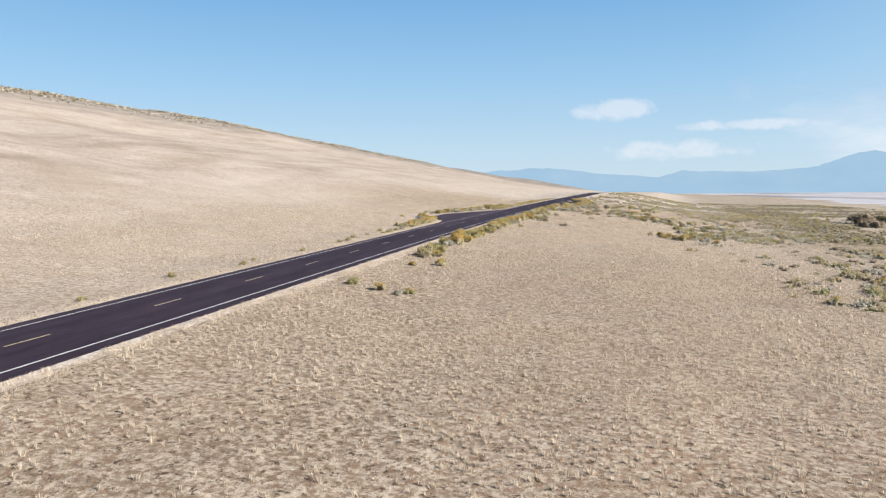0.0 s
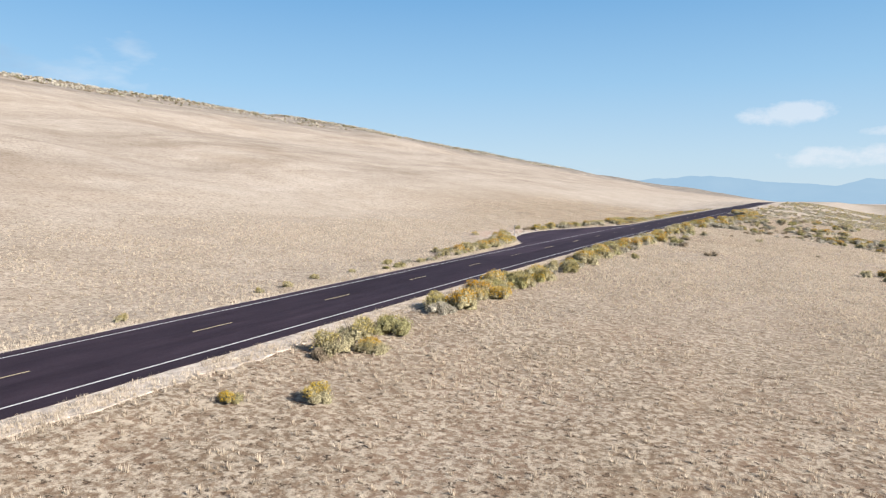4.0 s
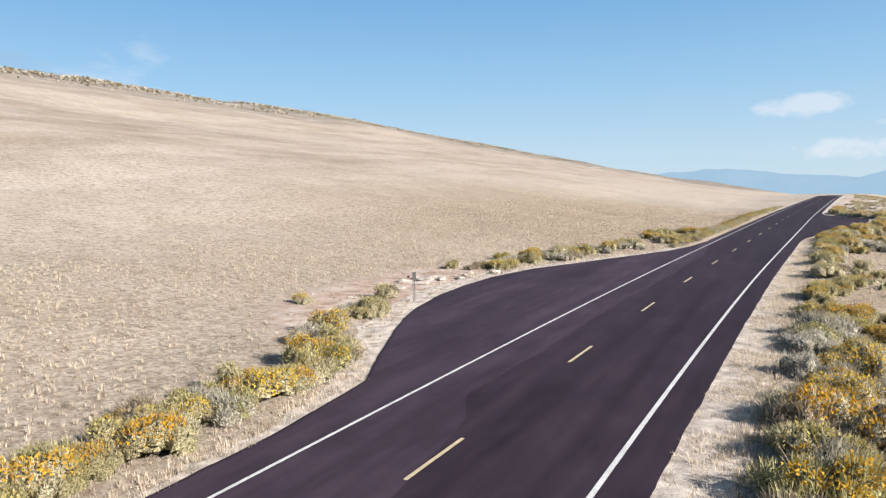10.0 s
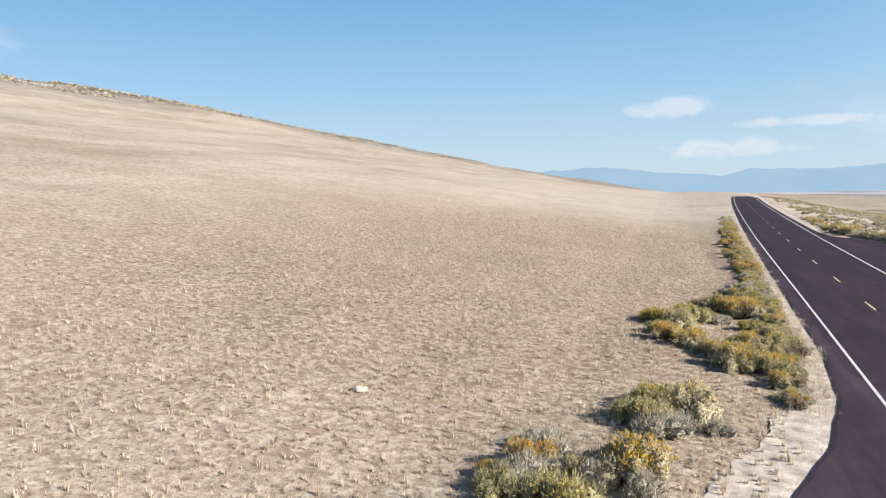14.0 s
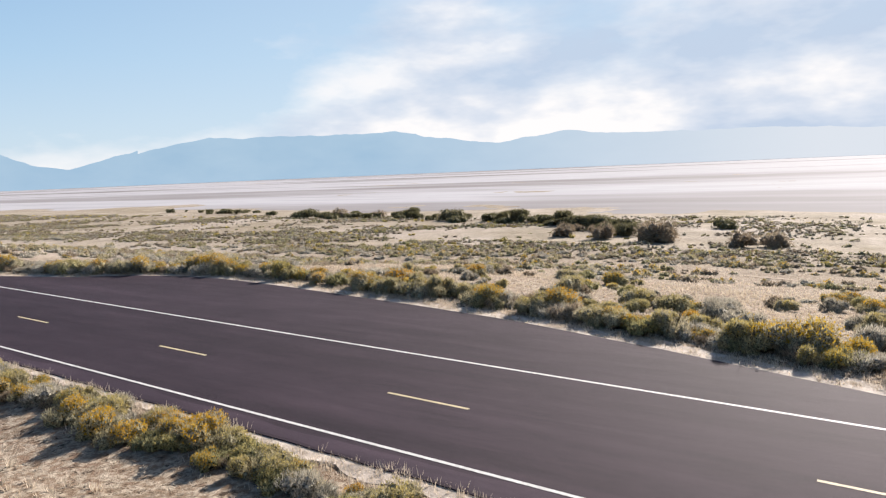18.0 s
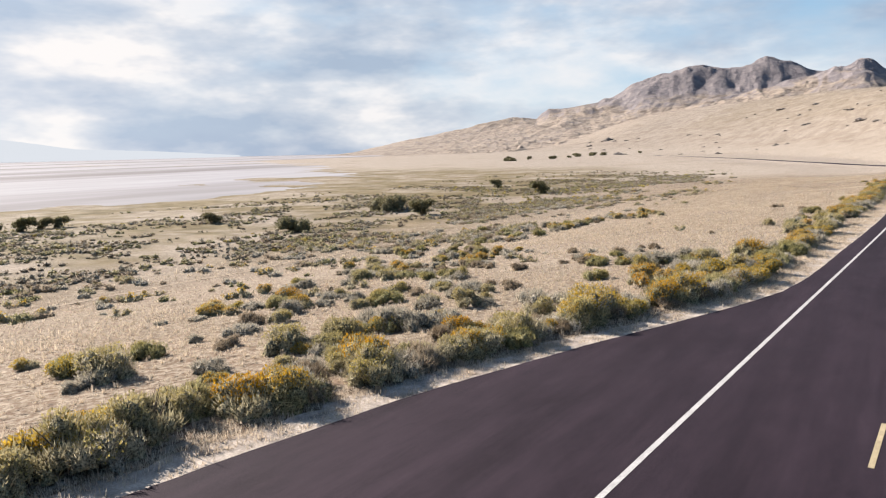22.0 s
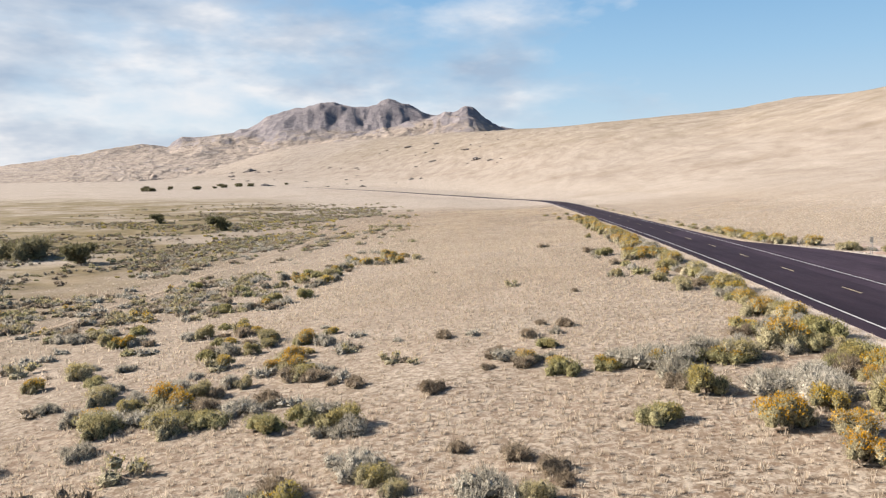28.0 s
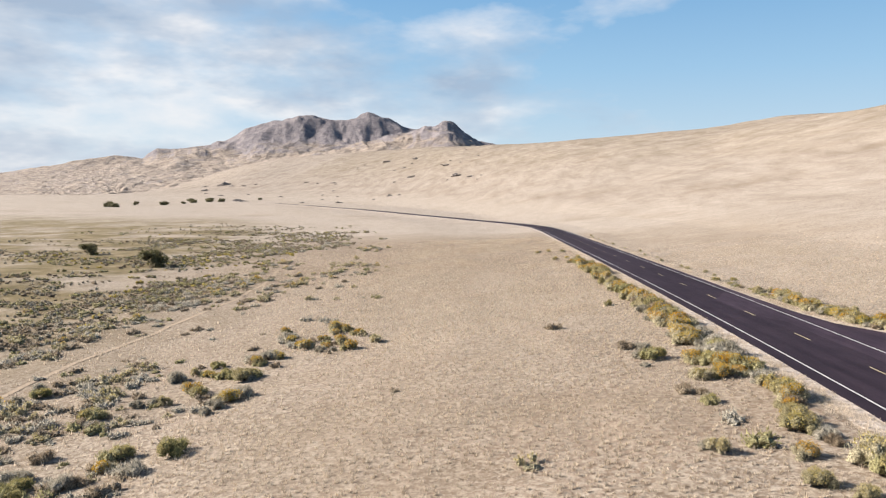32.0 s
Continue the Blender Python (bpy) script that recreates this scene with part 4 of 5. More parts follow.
for k, (x, y, s) in enumerate(((38.0, 209.8, 1.0), (35.7, 210.6, 0.9), (42.4, 208.4, 0.9), (41.6, 217, 1.0), (36.2, 230.8, 0.8), (50.7, 178.7, 1.1), (45.1, 192, 1.0), (41.3, 193.4, 1.1),
                               (34.9, 201.5, 1.0), (40.2, 199.2, 1.1), (35.8, 197.6, 0.7), (38.2, 207.9, 1.2), (37.3, 210.5, 1.1), (39.6, 212.2, 1.2), (47.4, 202.9, 1.0),
                               (55.9, 190.9, 1.1), (51, 193.2, 1.1), (47.8, 142, 1.1), (45.9, 158, 1.1), (42.1, 139.3, 1.0), (44.0, 147, 0.9), (46.0, 150.5, 1.2), (38.6, 196.1, 0.9), (54.7, 189.1, 1.0))):
    plant(sage_masters if k % 2 else (dull_masters if k % 4 else yellow_masters), x, y, s)
    for _ in range(4):
        q = rng.uniform()
        plant(sage_masters if q < 0.5 else dull_masters if q < 0.8 else yellow_masters, x + rng.normal() * 1.5, y + rng.normal() * 2.2, s * rng.uniform(0.5, 1.0))
for k, (x, y, s) in enumerate(((48, 180, 1.0), (45, 176, 1.1), (54, 169, 1.0), (45, 164, 1.1), (46, 154, 1.0), (44, 145, 1.0), (51, 155, 1.1), (50, 164, 1.0), (39, 147, 0.8), (62, 159, 1.1),
                               (14.2, 162.4, 0.7), (13.3, 172.8, 0.7), (12.3, 185.2, 0.8), (16.9, 184, 0.7))):
    for _ in range(4 if x > 30 else 1):
        plant((sage_masters, dull_masters, sage_masters, yellow_masters)[rng.randint(4)], x + rng.normal() * 1.4, y + rng.normal() * 1.8, s * rng.uniform(0.6, 1.1))
for _ in range(30):
    y = rng.uniform(203, 252)
    plant((sage_masters, sage_masters, dull_masters, yellow_masters)[rng.randint(4)], float(paved_edges(y)[1]) + 3.2 + abs(rng.normal()) * 2.6, y, rng.uniform(0.6, 1.15))
for _ in range(26):
    x0, y0 = rng.uniform(17, 36), rng.uniform(205, 262)
    x0 += max(0, float(paved_edges(y0)[1]) - 9)
    for _ in range(rng.randint(2, 6)):
        plant((sage_masters, sage_masters, dull_masters, sage_masters, yellow_masters)[rng.randint(5)], x0 + rng.normal() * 1.3, y0 + rng.normal() * 1.3, rng.uniform(0.5, 1.15), 0.85)
for _ in range(28):
    x, y = rng.uniform(15, 33), rng.uniform(196, 262)
    x += max(0, float(paved_edges(y)[1]) - 9)
    plant((sage_masters, dull_masters, sage_masters, yellow_masters, sage_masters)[rng.randint(5)], x, y, rng.uniform(0.5, 1.1))
# hill-side verge: a few shrubs before the turnout, a thin row along it and after it
for x, y, s in ((-7.7, 128.2, 0.9), (-7.1, 123.9, 0.6), (-9.4, 125.7, 0.5), (-7.2, 132.4, 0.75), (-6.7, 134.3, 0.9), (-8.2, 139.8, 0.7), (-7.6, 142.7, 1.0), (-8.4, 147.0, 1.0), (-13.4, 157.6, 0.8)):
    plant(yellow_masters if s > 0.85 else dull_masters, x, y, s * 1.3)
    for _ in range(6 if y > 138 else 2):
        plant((dull_masters, sage_masters, yellow_masters)[rng.randint(3)], x - 0.3 + rng.normal() * 0.7, y + rng.normal() * 1.3, s * rng.uniform(0.7, 1.1))
for k, (x, y, s) in enumerate(((-11.8, 152.0, 1.0), (-11.9, 150.2, 0.9), (-15.5, 162.1, 0.8), (-18.8, 158.0, 0.6), (-17.2, 178.6, 0.7), (-15.6, 179.5, 0.7), (-15.3, 181.0, 0.7), (-16.4, 183, 0.8),
                               (-14.9, 184.2, 0.8), (-15.8, 187.4, 1.0), (-14.5, 188.2, 1.0), (-13.7, 188.8, 1.0), (-13.2, 190.4, 0.9), (-14.0, 194.3, 0.9), (-12.6, 193.2, 0.9), (-11.2, 195.4, 0.8),
                               (-10.6, 199.2, 0.9), (-9.9, 201.4, 0.9), (-9.9, 211.1, 0.9), (-8.1, 209.9, 0.9), (-6.7, 211.3, 0.8), (-7.8, 220.3, 0.9), (-6.6, 228.4, 0.8), (-10.2, 217, 1.0), (-7.9, 220.7, 1.0))):
    plant(sage_masters if k % 3 == 1 else dull_masters if k % 3 else yellow_masters, x, y, s * 1.3)
    if k > 3:
        for _ in range(4):
            plant((dull_masters, sage_masters, sage_masters, yellow_masters)[rng.randint(4)], x - 0.5 + rng.normal() * 0.8, y + rng.normal() * 1.0, s * rng.uniform(0.7, 1.2))
# a close strip of bushes before the hill-side turnout, and loose low ones back along the verge
y = 128.5
while y < 149:
    y += rng.uniform(0.3, 0.75)
    kind = rng.uniform()
    plant(yellow_masters if kind < 0.3 else dull_masters if kind < 0.75 else sage_masters, float(paved_edges(y)[0]) - 1.9 - abs(rng.normal()) * 0.8, y, rng.uniform(0.6, 1.15))
y = 108.0
while y < 129:
    y += rng.uniform(0.5, 1.6)
    plant((dull_masters, sage_masters)[rng.randint(2)], float(paved_edges(y)[0]) - 1.2 - abs(rng.normal()) * 0.9, y, rng.uniform(0.35, 0.7), 0.8)
# low growth close along the hill-side edge after the turnout
y = 203.0
while y < 262:
    y += rng.uniform(0.15, 0.5)
    kind = rng.uniform()
    plant(yellow_masters if kind < 0.2 else dull_masters if kind < 0.65 else sage_masters, float(paved_edges(y)[0]) - 1.0 - abs(rng.normal()) * 0.7, y, rng.uniform(0.3, 0.65), 0.8)
# single large bushes beside the lake-side verge
for x0, y0, s0, pick in ((9.3, 107.5, 1.2, 1), (8.4, 103.3, 1.3, 1), (8.2, 100.8, 1.2, 0), (9.2, 124.2, 1.4, 1), (9.8, 122.8, 1.2, 0), (8.4, 144.2, 1.1, 1), (13.4, 159.5, 1.1, 1),
                         (15.3, 208.5, 1.4, 2), (13.9, 208.2, 1.3, 2), (12.5, 207.8, 1.3, 2), (16.4, 208.7, 1.1, 2), (20.0, 233.7, 1.2, 2), (18.0, 234.1, 1.3, 2), (16.8, 232.4, 1.2, 2), (30.3, 228.2, 1.0, 0),
                         (9.1, 55.0, 0.7, 1), (9.3, 77.7, 1.2, 1), (8.9, 80.2, 1.3, 1), (9.4, 83.0, 1.2, 1), (10.4, 79.5, 0.9, 0)):
    plant((yellow_masters, dull_masters, sage_masters)[pick], x0, y0, s0)
    plant((yellow_masters, dull_masters, sage_masters)[(pick + 1) % 3], x0 + rng.normal() * 0.8, y0 + rng.normal() * 0.9, s0 * 0.7)
y = 205.0
while y < 330:
    y += rng.uniform(0.4, 1.3)
    kind = rng.uniform()
    plant(yellow_masters if kind < 0.4 else dull_masters if kind < 0.75 else sage_masters, float(paved_edges(y)[0]) - 1.3 - abs(rng.normal()) * 0.8, y, rng.uniform(0.4, 0.95), 0.85)
y = -20.0
while y < 122:
    y += rng.uniform(3, 14)
    plant(dull_masters, -6.0 - abs(rng.normal()) * 0.8, y, rng.uniform(0.3, 0.55), 0.8)


# ---- plants past counting, joined ----
def scatter(name, kinds, places, label, category, mats):
    """One mesh of many small plants. kinds: (verts, faces, slot); places: x, y, size, kind."""
    vs, fs, ms, off = [], [], [], 0
    for x, y, z, s, k, a in places:
        c, sn = math.cos(a) * s, math.sin(a) * s
        for v, f, slot in kinds[k]:
            w = np.empty_like(v)
            w[:, 0], w[:, 1], w[:, 2] = x + v[:, 0] * c - v[:, 1] * sn, y + v[:, 0] * sn + v[:, 1] * c, z + v[:, 2] * s
            vs.append(w)
            fs.append(f + off)
            ms.append(np.full(len(f), slot))
            off += len(w)
    me = mesh_of(name, np.concatenate(vs), np.concatenate(fs), mats)
    me.polygons.foreach_set("material_index", np.concatenate(ms).astype(np.int32))
    return tagged(new(name, me), label, category, "", "stuff")


def light_kind(seed, h, r, lb, n, length, width, slot, blooms=0, bslot=0):
    k = shrub_meshes(seed, h, r, lb, n, length, width, None, blooms, None, 1, upright=0.9, low=0.12, ring=6, rows=3, bloom_len=length * 0.6)
    out = [(k["foliage"][0], k["foliage"][1], slot), (k["mass"][0], k["mass"][1], slot + 8)]
    if "bloom" in k:
        out.append((k["bloom"][0], k["bloom"][1], bslot))
    return out


def far_kind(*args):
    """As above, for plants so far off that only their mass shows."""
    return light_kind(*args)


# one mesh for all: shades come from leaf to leaf
BRUSH_MATS = [SAGE_LEAF, RABBIT_LEAF, DRY_LEAF, DULL_BLOOM, BLOOM, DARK_LEAF, GREEN_LEAF, STEM]
BRUSH_MATS += [MASS.get(m0, m0) for m0 in BRUSH_MATS[:7]]
ALL_KINDS = [[(v0, f0, BRUSH_MATS.index(m0)) for v0, f0, m0 in k0.values()] for k0 in YELLOW_KINDS + DULL_KINDS + SAGE_KINDS]
BRUSH = [light_kind(41, 0.62, 0.95, 5, 85, 0.19, 0.05, 0), light_kind(42, 0.66, 0.95, 5, 75, 0.19, 0.05, 1, 36, 3), light_kind(43, 0.52, 0.9, 5, 85, 0.19, 0.05, 2),
         light_kind(44, 0.7, 0.95, 5, 70, 0.19, 0.05, 1, 60, 4), light_kind(45, 0.7, 1.05, 5, 85, 0.19, 0.055, 6)]
CREST = [far_kind(46, 0.6, 1.05, 2, 16, 0.2, 0.09, 0), far_kind(47, 0.52, 1.15, 2, 16, 0.2, 0.09, 2), far_kind(48, 0.6, 1.0, 2, 14, 0.2, 0.09, 6),
         far_kind(49, 0.6, 1.05, 2, 14, 0.2, 0.09, 1), far_kind(50, 0.6, 1.0, 2, 14, 0.2, 0.09, 3)]
LOW = [far_kind(86, 0.75, 1.15, 1, 6, 0.25, 0.12, 0), far_kind(87, 0.65, 1.2, 1, 6, 0.25, 0.12, 2), far_kind(88, 0.8, 1.1, 1, 6, 0.25, 0.12, 5)]
px, py = rng.uniform(12, 195, 115000), rng.uniform(-240, 640, 115000)
v = px - road_x(py)
past = np.clip(px - road_x(py) - paved_edges(py)[1] + 5.3, 0, None)
patch = np.clip(0.6 + fbm(px / 16, py / 22, 3) * 3.2 + fbm(px / 4, py / 4, 2) * 1.4, 0.02, 2.2)
want = np.interp(past, [9, 12, 18, 24, 34, 46, 60, 85, 120, 150, 188], [0.0, 0.4, 0.5, 0.5, 0.55, 0.65, 0.95, 1.1, 0.9, 0.55, 0.1])
open_field = 1 - (1 - smooth(34, 56, past - 0.12 * np.clip(140 - py, 0, 200))) * (1 - smooth(140, 205, py))
want = want * open_field * smooth(-90, 50, py + past * 0.45) * patch
want = want + 1.1 * patch * smooth(34, 46, px) * smooth(95, 75, px) * smooth(112, 135, py) * smooth(215, 180, py)
want = want + 0.7 * patch * smooth(33, 42, px) * smooth(70, 55, px) * smooth(170, 190, py) * smooth(262, 240, py)
want = want * (1 - 0.97 * smooth(32, 24, past) * smooth(175, 190, py) * smooth(290, 275, py))
want = want * (1 + 0.6 * smooth(240, 270, py) * smooth(22, 34, past))
want = want * np.interp(np.abs(past - 64), [0, 2, 5], [0.05, 0.3, 1.0])
ok = (rng.uniform(0, 1, len(px)) < want * 0.40) & (past > 9)
px, py, past = px[ok], py[ok], past[ok]
pz = land(px, py) - 0.05
yel = smooth(-0.1, 0.25, fbm(px / 60 + 9, py / 60, 2))
kk = [int(rng.choice(5, p=[0.36 - 0.12 * q, 0.20, 0.33 - 0.08 * q, 0.03 + 0.13 * q, 0.08 + 0.07 * q])) for q in yel]
size = 0.48 + 0.85 * rng.uniform(0, 1, len(px)) ** 1.5
near = past < 75
scatter("scrub", BRUSH, [r for r, q in zip(zip(px, py, pz, size, kk, rng.uniform(0, 6.28, len(px))), near) if q],
        "low grey, olive and yellowish scrub scattered over the lake-side flats", "scrub", BRUSH_MATS)
scatter("far_scrub", CREST, [r for r, q in zip(zip(px, py, pz, size * 1.15, [(0, 3, 1, 4, 2)[k] for k in kk], rng.uniform(0, 6.28, len(px))), near) if not q],
        "dense low olive scrub over the farther flats", "scrub", BRUSH_MATS)
scatter("verge_shrubs", ALL_KINDS + BRUSH, spare, "more rabbitbrush and sagebrush farther along the verges", "shrub", BRUSH_MATS)
# dark scrub on the hill's skyline
px, py = rng.uniform(-400, -235, 52000), rng.uniform(-150, 1300, 52000)
d = road_x(py) - px
ok = rng.uniform(0, 1, len(px)) < np.interp(d, [240, 268, 290, 330, 400], [0.0, 0.25, 1.0, 0.6, 0.1]) * np.clip(0.65 + fbm(px / 30, py / 45, 3) * 3, 0.08, 1) * smooth(-100, 150, py)
px, py = px[ok], py[ok]
scatter("ridge_scrub", LOW, zip(px, py, land(px, py) - 0.1, rng.uniform(0.7, 2.1, len(px)), [int(q) for q in rng.choice([0, 0, 1, 1, 2], len(px))], rng.uniform(0, 6.28, len(px))),
        "grey scrub along the hill's skyline", "scrub", BRUSH_MATS)

# ---- grass ----
def tufts(name, xs, ys, zs, label, height=0.3, blades_n=6, spread=0.2, seed=3, wide=0.04):
    """Tufts of dry grass: a fan of narrow blades each."""
    r = np.random.RandomState(seed)
    n = len(xs)
    a = r.uniform(0, 6.283, (n, blades_n))
    big = 0.5 + 0.9 * r.uniform(0, 1, (n, 1)) ** 1.6
    hgt = height * big * r.uniform(0.6, 1.2, (n, blades_n))
    q = spread * (0.5 + 0.6 * big) * r.uniform(0.1, 1.0, (n, blades_n))
    bx, by = xs[:, None] + q * 0.6 * np.cos(a), ys[:, None] + q * 0.6 * np.sin(a)
    tx, ty = xs[:, None] + q * 1.25 * np.cos(a), ys[:, None] + q * 1.25 * np.sin(a)
    w = wide * r.uniform(0.6, 1.5, (n, blades_n))
    sx, sy = -np.sin(a) * w, np.cos(a) * w
    z0 = np.repeat(zs[:, None], blades_n, 1) - 0.03
    v = np.stack([np.stack([bx - sx, by - sy, z0], 2), np.stack([bx + sx, by + sy, z0], 2), np.stack([tx, ty, z0 + hgt], 2)], 2).reshape(-1, 3)
    f = np.arange(len(v)).reshape(-1, 3)
    return tagged(new(name, mesh_of(name, v, f, [GRASS])), label, "grass", "", "stuff")


def grass_places(x0, x1, y0, y1, step, keep):
    """One bunch to each cell of a loose grid, off the paving."""
    gx1, gy1 = (q.ravel() for q in np.meshgrid(np.arange(x0, x1, step), np.arange(y0, y1, step)))
    n = len(gx1)
    gx1, gy1 = gx1 + rng.uniform(-0.6, 0.6, n) * step, gy1 + rng.uniform(-0.6, 0.6, n) * step
    he1, le1 = paved_edges(gy1)
    u1 = gx1 - road_x(gy1)
    ok1 = ((u1 < he1 - 0.5) | (u1 > le1 + 1.5)) & (rng.uniform(0, 1, n) < keep(gx1, gy1))
    return gx1[ok1], gy1[ok1], land(gx1[ok1], gy1[ok1])


clump = lambda x, y: np.clip(0.85 + fbm(x / 9, y / 9, 3) * 1.8, 0.15, 1)
fade = lambda a, b, v: smooth(a, b, v)
tufts("dry_grass", *grass_places(5, 52, -8, 275, 0.45, lambda x, y: clump(x, y) * fade(52, 40, x) * fade(275, 260, y)),
      "short dry straw-coloured grass tufts on the lake-side field", 0.20, 22, 0.14, 3, 0.013)
tufts("dry_grass", *grass_places(40, 85, 20, 270, 0.8, lambda x, y: clump(x, y) * fade(85, 70, x) * fade(20, 50, y)),
      "sparser dry grass tufts towards the flats", 0.26, 4, 0.24, 6, 0.05)
tufts("dry_grass", *grass_places(-48, -4, 40, 300, 0.47, lambda x, y: clump(x, y) * fade(-48, -28, x) * fade(330, 270, y) * fade(40, 70, y) * (1 - 0.8 * smooth(1.0, 0.55, np.hypot((x + 16.3) / 6, (y - 166.5) / 20)))),
      "short dry straw-coloured grass tufts on the hill-side field", 0.19, 20, 0.14, 4, 0.013)
# taller fringe along the road's edges
fy = rng.uniform(0, 290, 42000)
side = rng.uniform(0, 1, len(fy)) < 0.5
fh, fl = paved_edges(fy)
fx = road_x(fy) + np.where(side, fh - 0.05 - np.abs(rng.normal(size=len(fy))) * 1.1, fl + 0.3 + rng.uniform(0, 1, len(fy)) ** 0.6 * 1.9) + fbm(fy / 1.3, fy * 0 + side, 2) * 0.4
ky = rng.uniform(20, 292, 26000)
kx = road_x(ky) + paved_edges(ky)[1] + 0.08 + rng.uniform(0, 1, len(ky)) ** 0.8 * 1.6
some = fbm(kx / 1.1, ky / 1.6, 3) > -0.08
tufts("verge_grass", kx[some], ky[some], np.minimum(land(kx[some], ky[some]), road_z(ky[some]) + 0.02) - 0.03, "short dry grass growing through the lake-side gravel shoulder", 0.12, 6, 0.17, 15, 0.014)
thin = (fy > 148) & (fy < 203) & side & (rng.uniform(0, 1, len(fy)) < 0.96)
fx, fy = fx[~thin], fy[~thin]
tufts("verge_grass", fx, fy, land(fx, fy) - 0.05, "taller dry grass fringe along the road's gravel edge", 0.20, 5, 0.18, 5, 0.011)

# ---- trees and large bushes on the flats ----
BIG = [shrub_meshes(s, h, r, lb, 1300, 0.4, 0.08, DARK_LEAF if k < 3 else DRY_LEAF, 0, None, 18, 0.4, 0.12) for k, (s, h, r, lb) in
       enumerate(((51, 3.2, 2.6, 11), (52, 3.8, 2.2, 10), (53, 2.6, 3.0, 12), (54, 3.0, 2.8, 11)))]


def big_bush(k):
    base = tagged(new("large_bush"), "large dark olive many-stemmed bush on the lake-side flats" if k < 3 else "large reddish-brown bare-looking bush on the flats", "bush", "large bushes on the flats")
    for key, (vv, ff, mm) in crown_parts(BIG[k]).items():
        tagged(part({"foliage": "crown", "woody_base": "trunk"}[key], mesh_of_two(key, vv, ff, mm), base), kind="stuff")
    return base


big_masters = [[big_bush(0), big_bush(1), big_bush(2)], [big_bush(3)]]
for k, (x, y, s) in enumerate(((169, 415, 1.3), (162, 397, 1.0), (168, 369, 1.0), (150, 337, 1.2), (150.6, 318, 1.2), (148, 308, 0.7), (136, 260, 0.8),
                               (103, 222, 0.6), (169, 194, 1.0), (160, 189, 1.0), (162, 184, 0.8), (161, 181, 0.8), (129, 164, 0.8), (98, 169, 1.0), (114, 123, 1.5),
                               (98, 130, 1.2), (139, 33, 1.0), (106, 60, 1.3), (426, -448, 1.6))):
    plant(big_masters[0], x, y, s * 1.3, 0.85)
for x, y, s in ((105, 275, 1.0), (105.5, 264, 1.35), (104, 245, 0.9), (101, 250, 0.9), (108, 284, 0.9)):
    plant(big_masters[1], x, y, s)
for _ in range(34):
    t = rng.uniform()
    plant(big_masters[0], 148 + 60 * t + rng.normal() * 6, 300 + 240 * t + rng.normal() * 8, rng.uniform(0.5, 1.1), 0.8)
# the close thicket where the flats end, thinning towards the open ground
for k in range(46):
    t = (k + rng.uniform()) / 46
    x = float(np.interp(t, [0, 0.25, 0.55, 1], [112, 130, 150, 176])) + rng.normal() * 3.0
    y = float(np.interp(t, [0, 0.25, 0.55, 1], [268, 292, 322, 420])) + rng.normal() * 3.5
    plant(big_masters[0] if k % 6 else big_masters[1], x, y, rng.uniform(0.55, 1.15) if k % 7 else 1.4, 0.9)
for _ in range(16):
    t = rng.uniform()
    plant(big_masters[0], 400 + rng.normal() * 25, -420 - 360 * t, rng.uniform(1.0, 1.8), 0.9)

# ---- trail over the flats ----
ty = np.linspace(-60, 330, 200)
txc = np.interp(ty, [-60, -38, 16, 65, 91, 113, 148, 196, 260, 330], [108, 98, 84, 74, 69, 66, 66, 63, 66, 74]) + fbm(ty / 9, ty * 0, 2) * 0.8
TRAIL = plain("trodden_earth", (0.40, 0.31, 0.22), 0.95, 0.2, 2.0)
txc, ty = placed(txc, ty)
rows = [np.stack([txc + o, ty, land(txc + o, ty) + 0.035], 1) for o in (-0.3, 0, 0.3)]
structure("trail", mesh_of("trail", np.stack(rows, 0), grid_faces(3, len(ty))[:, ::-1].copy(), [TRAIL]), "narrow trodden brown earth trail across the flats", "trail")

# ---- sign beside the turnout ----
POST = plain("galvanised_post", (0.42, 0.42, 0.42), 0.5, 0.1, 8, 0.7)
PANEL = plain("dark_sign_back", (0.075, 0.07, 0.065), 0.6, 0.15, 5)
RIM = plain("sign_rim", (0.30, 0.30, 0.29), 0.5, 0.1, 5, 0.5)


def box(w, d, h, at, bevel=0.006):
    bm = bmesh.new()
    bmesh.ops.create_cube(bm, size=1, matrix=Matrix.Translation(at) @ Matrix.Diagonal((w, d, h, 1)))
    bmesh.ops.bevel(bm, geom=bm.edges[:], offset=bevel, segments=2, affect="EDGES")
    me = bpy.data.meshes.new("piece")
    bm.to_mesh(me)
    bm.free()
    return me


sign = tagged(new("road_sign"), "small dark sign panel on two grey posts beside the turnout", "sign")
sx, sy = (float(q) for q in placed(-13.45, 162.15))
sign.matrix_basis = pose(sx, sy, float(land(sx, sy)), 0, 0, 98)
for ox in (-0.13, 0.13):
    me = box(0.055, 0.05, 1.8, (ox, 0.03, 0.86), 0.008)
    me.materials.append(POST)
    post = part("post", me, sign)
    for bz in (1.34, 1.66):
        me = box(0.025, 0.02, 0.025, (ox, -0.028, bz), 0.006)
        me.materials.append(RIM)
        part("bolt", me, post)
me = box(0.46, 0.02, 0.56, (0, -0.01, 1.5), 0.008)
me.materials.append(PANEL)
panel = part("panel", me, sign)
for w, h, x, z in ((0.48, 0.025, 0, 1.785), (0.48, 0.025, 0, 1.215), (0.025, 0.545, -0.2275, 1.5), (0.025, 0.545, 0.2275, 1.5)):
    me = box(w, 0.03, h, (x, -0.01, z), 0.004)
    me.materials.append(RIM)
    part("rim", me, panel)

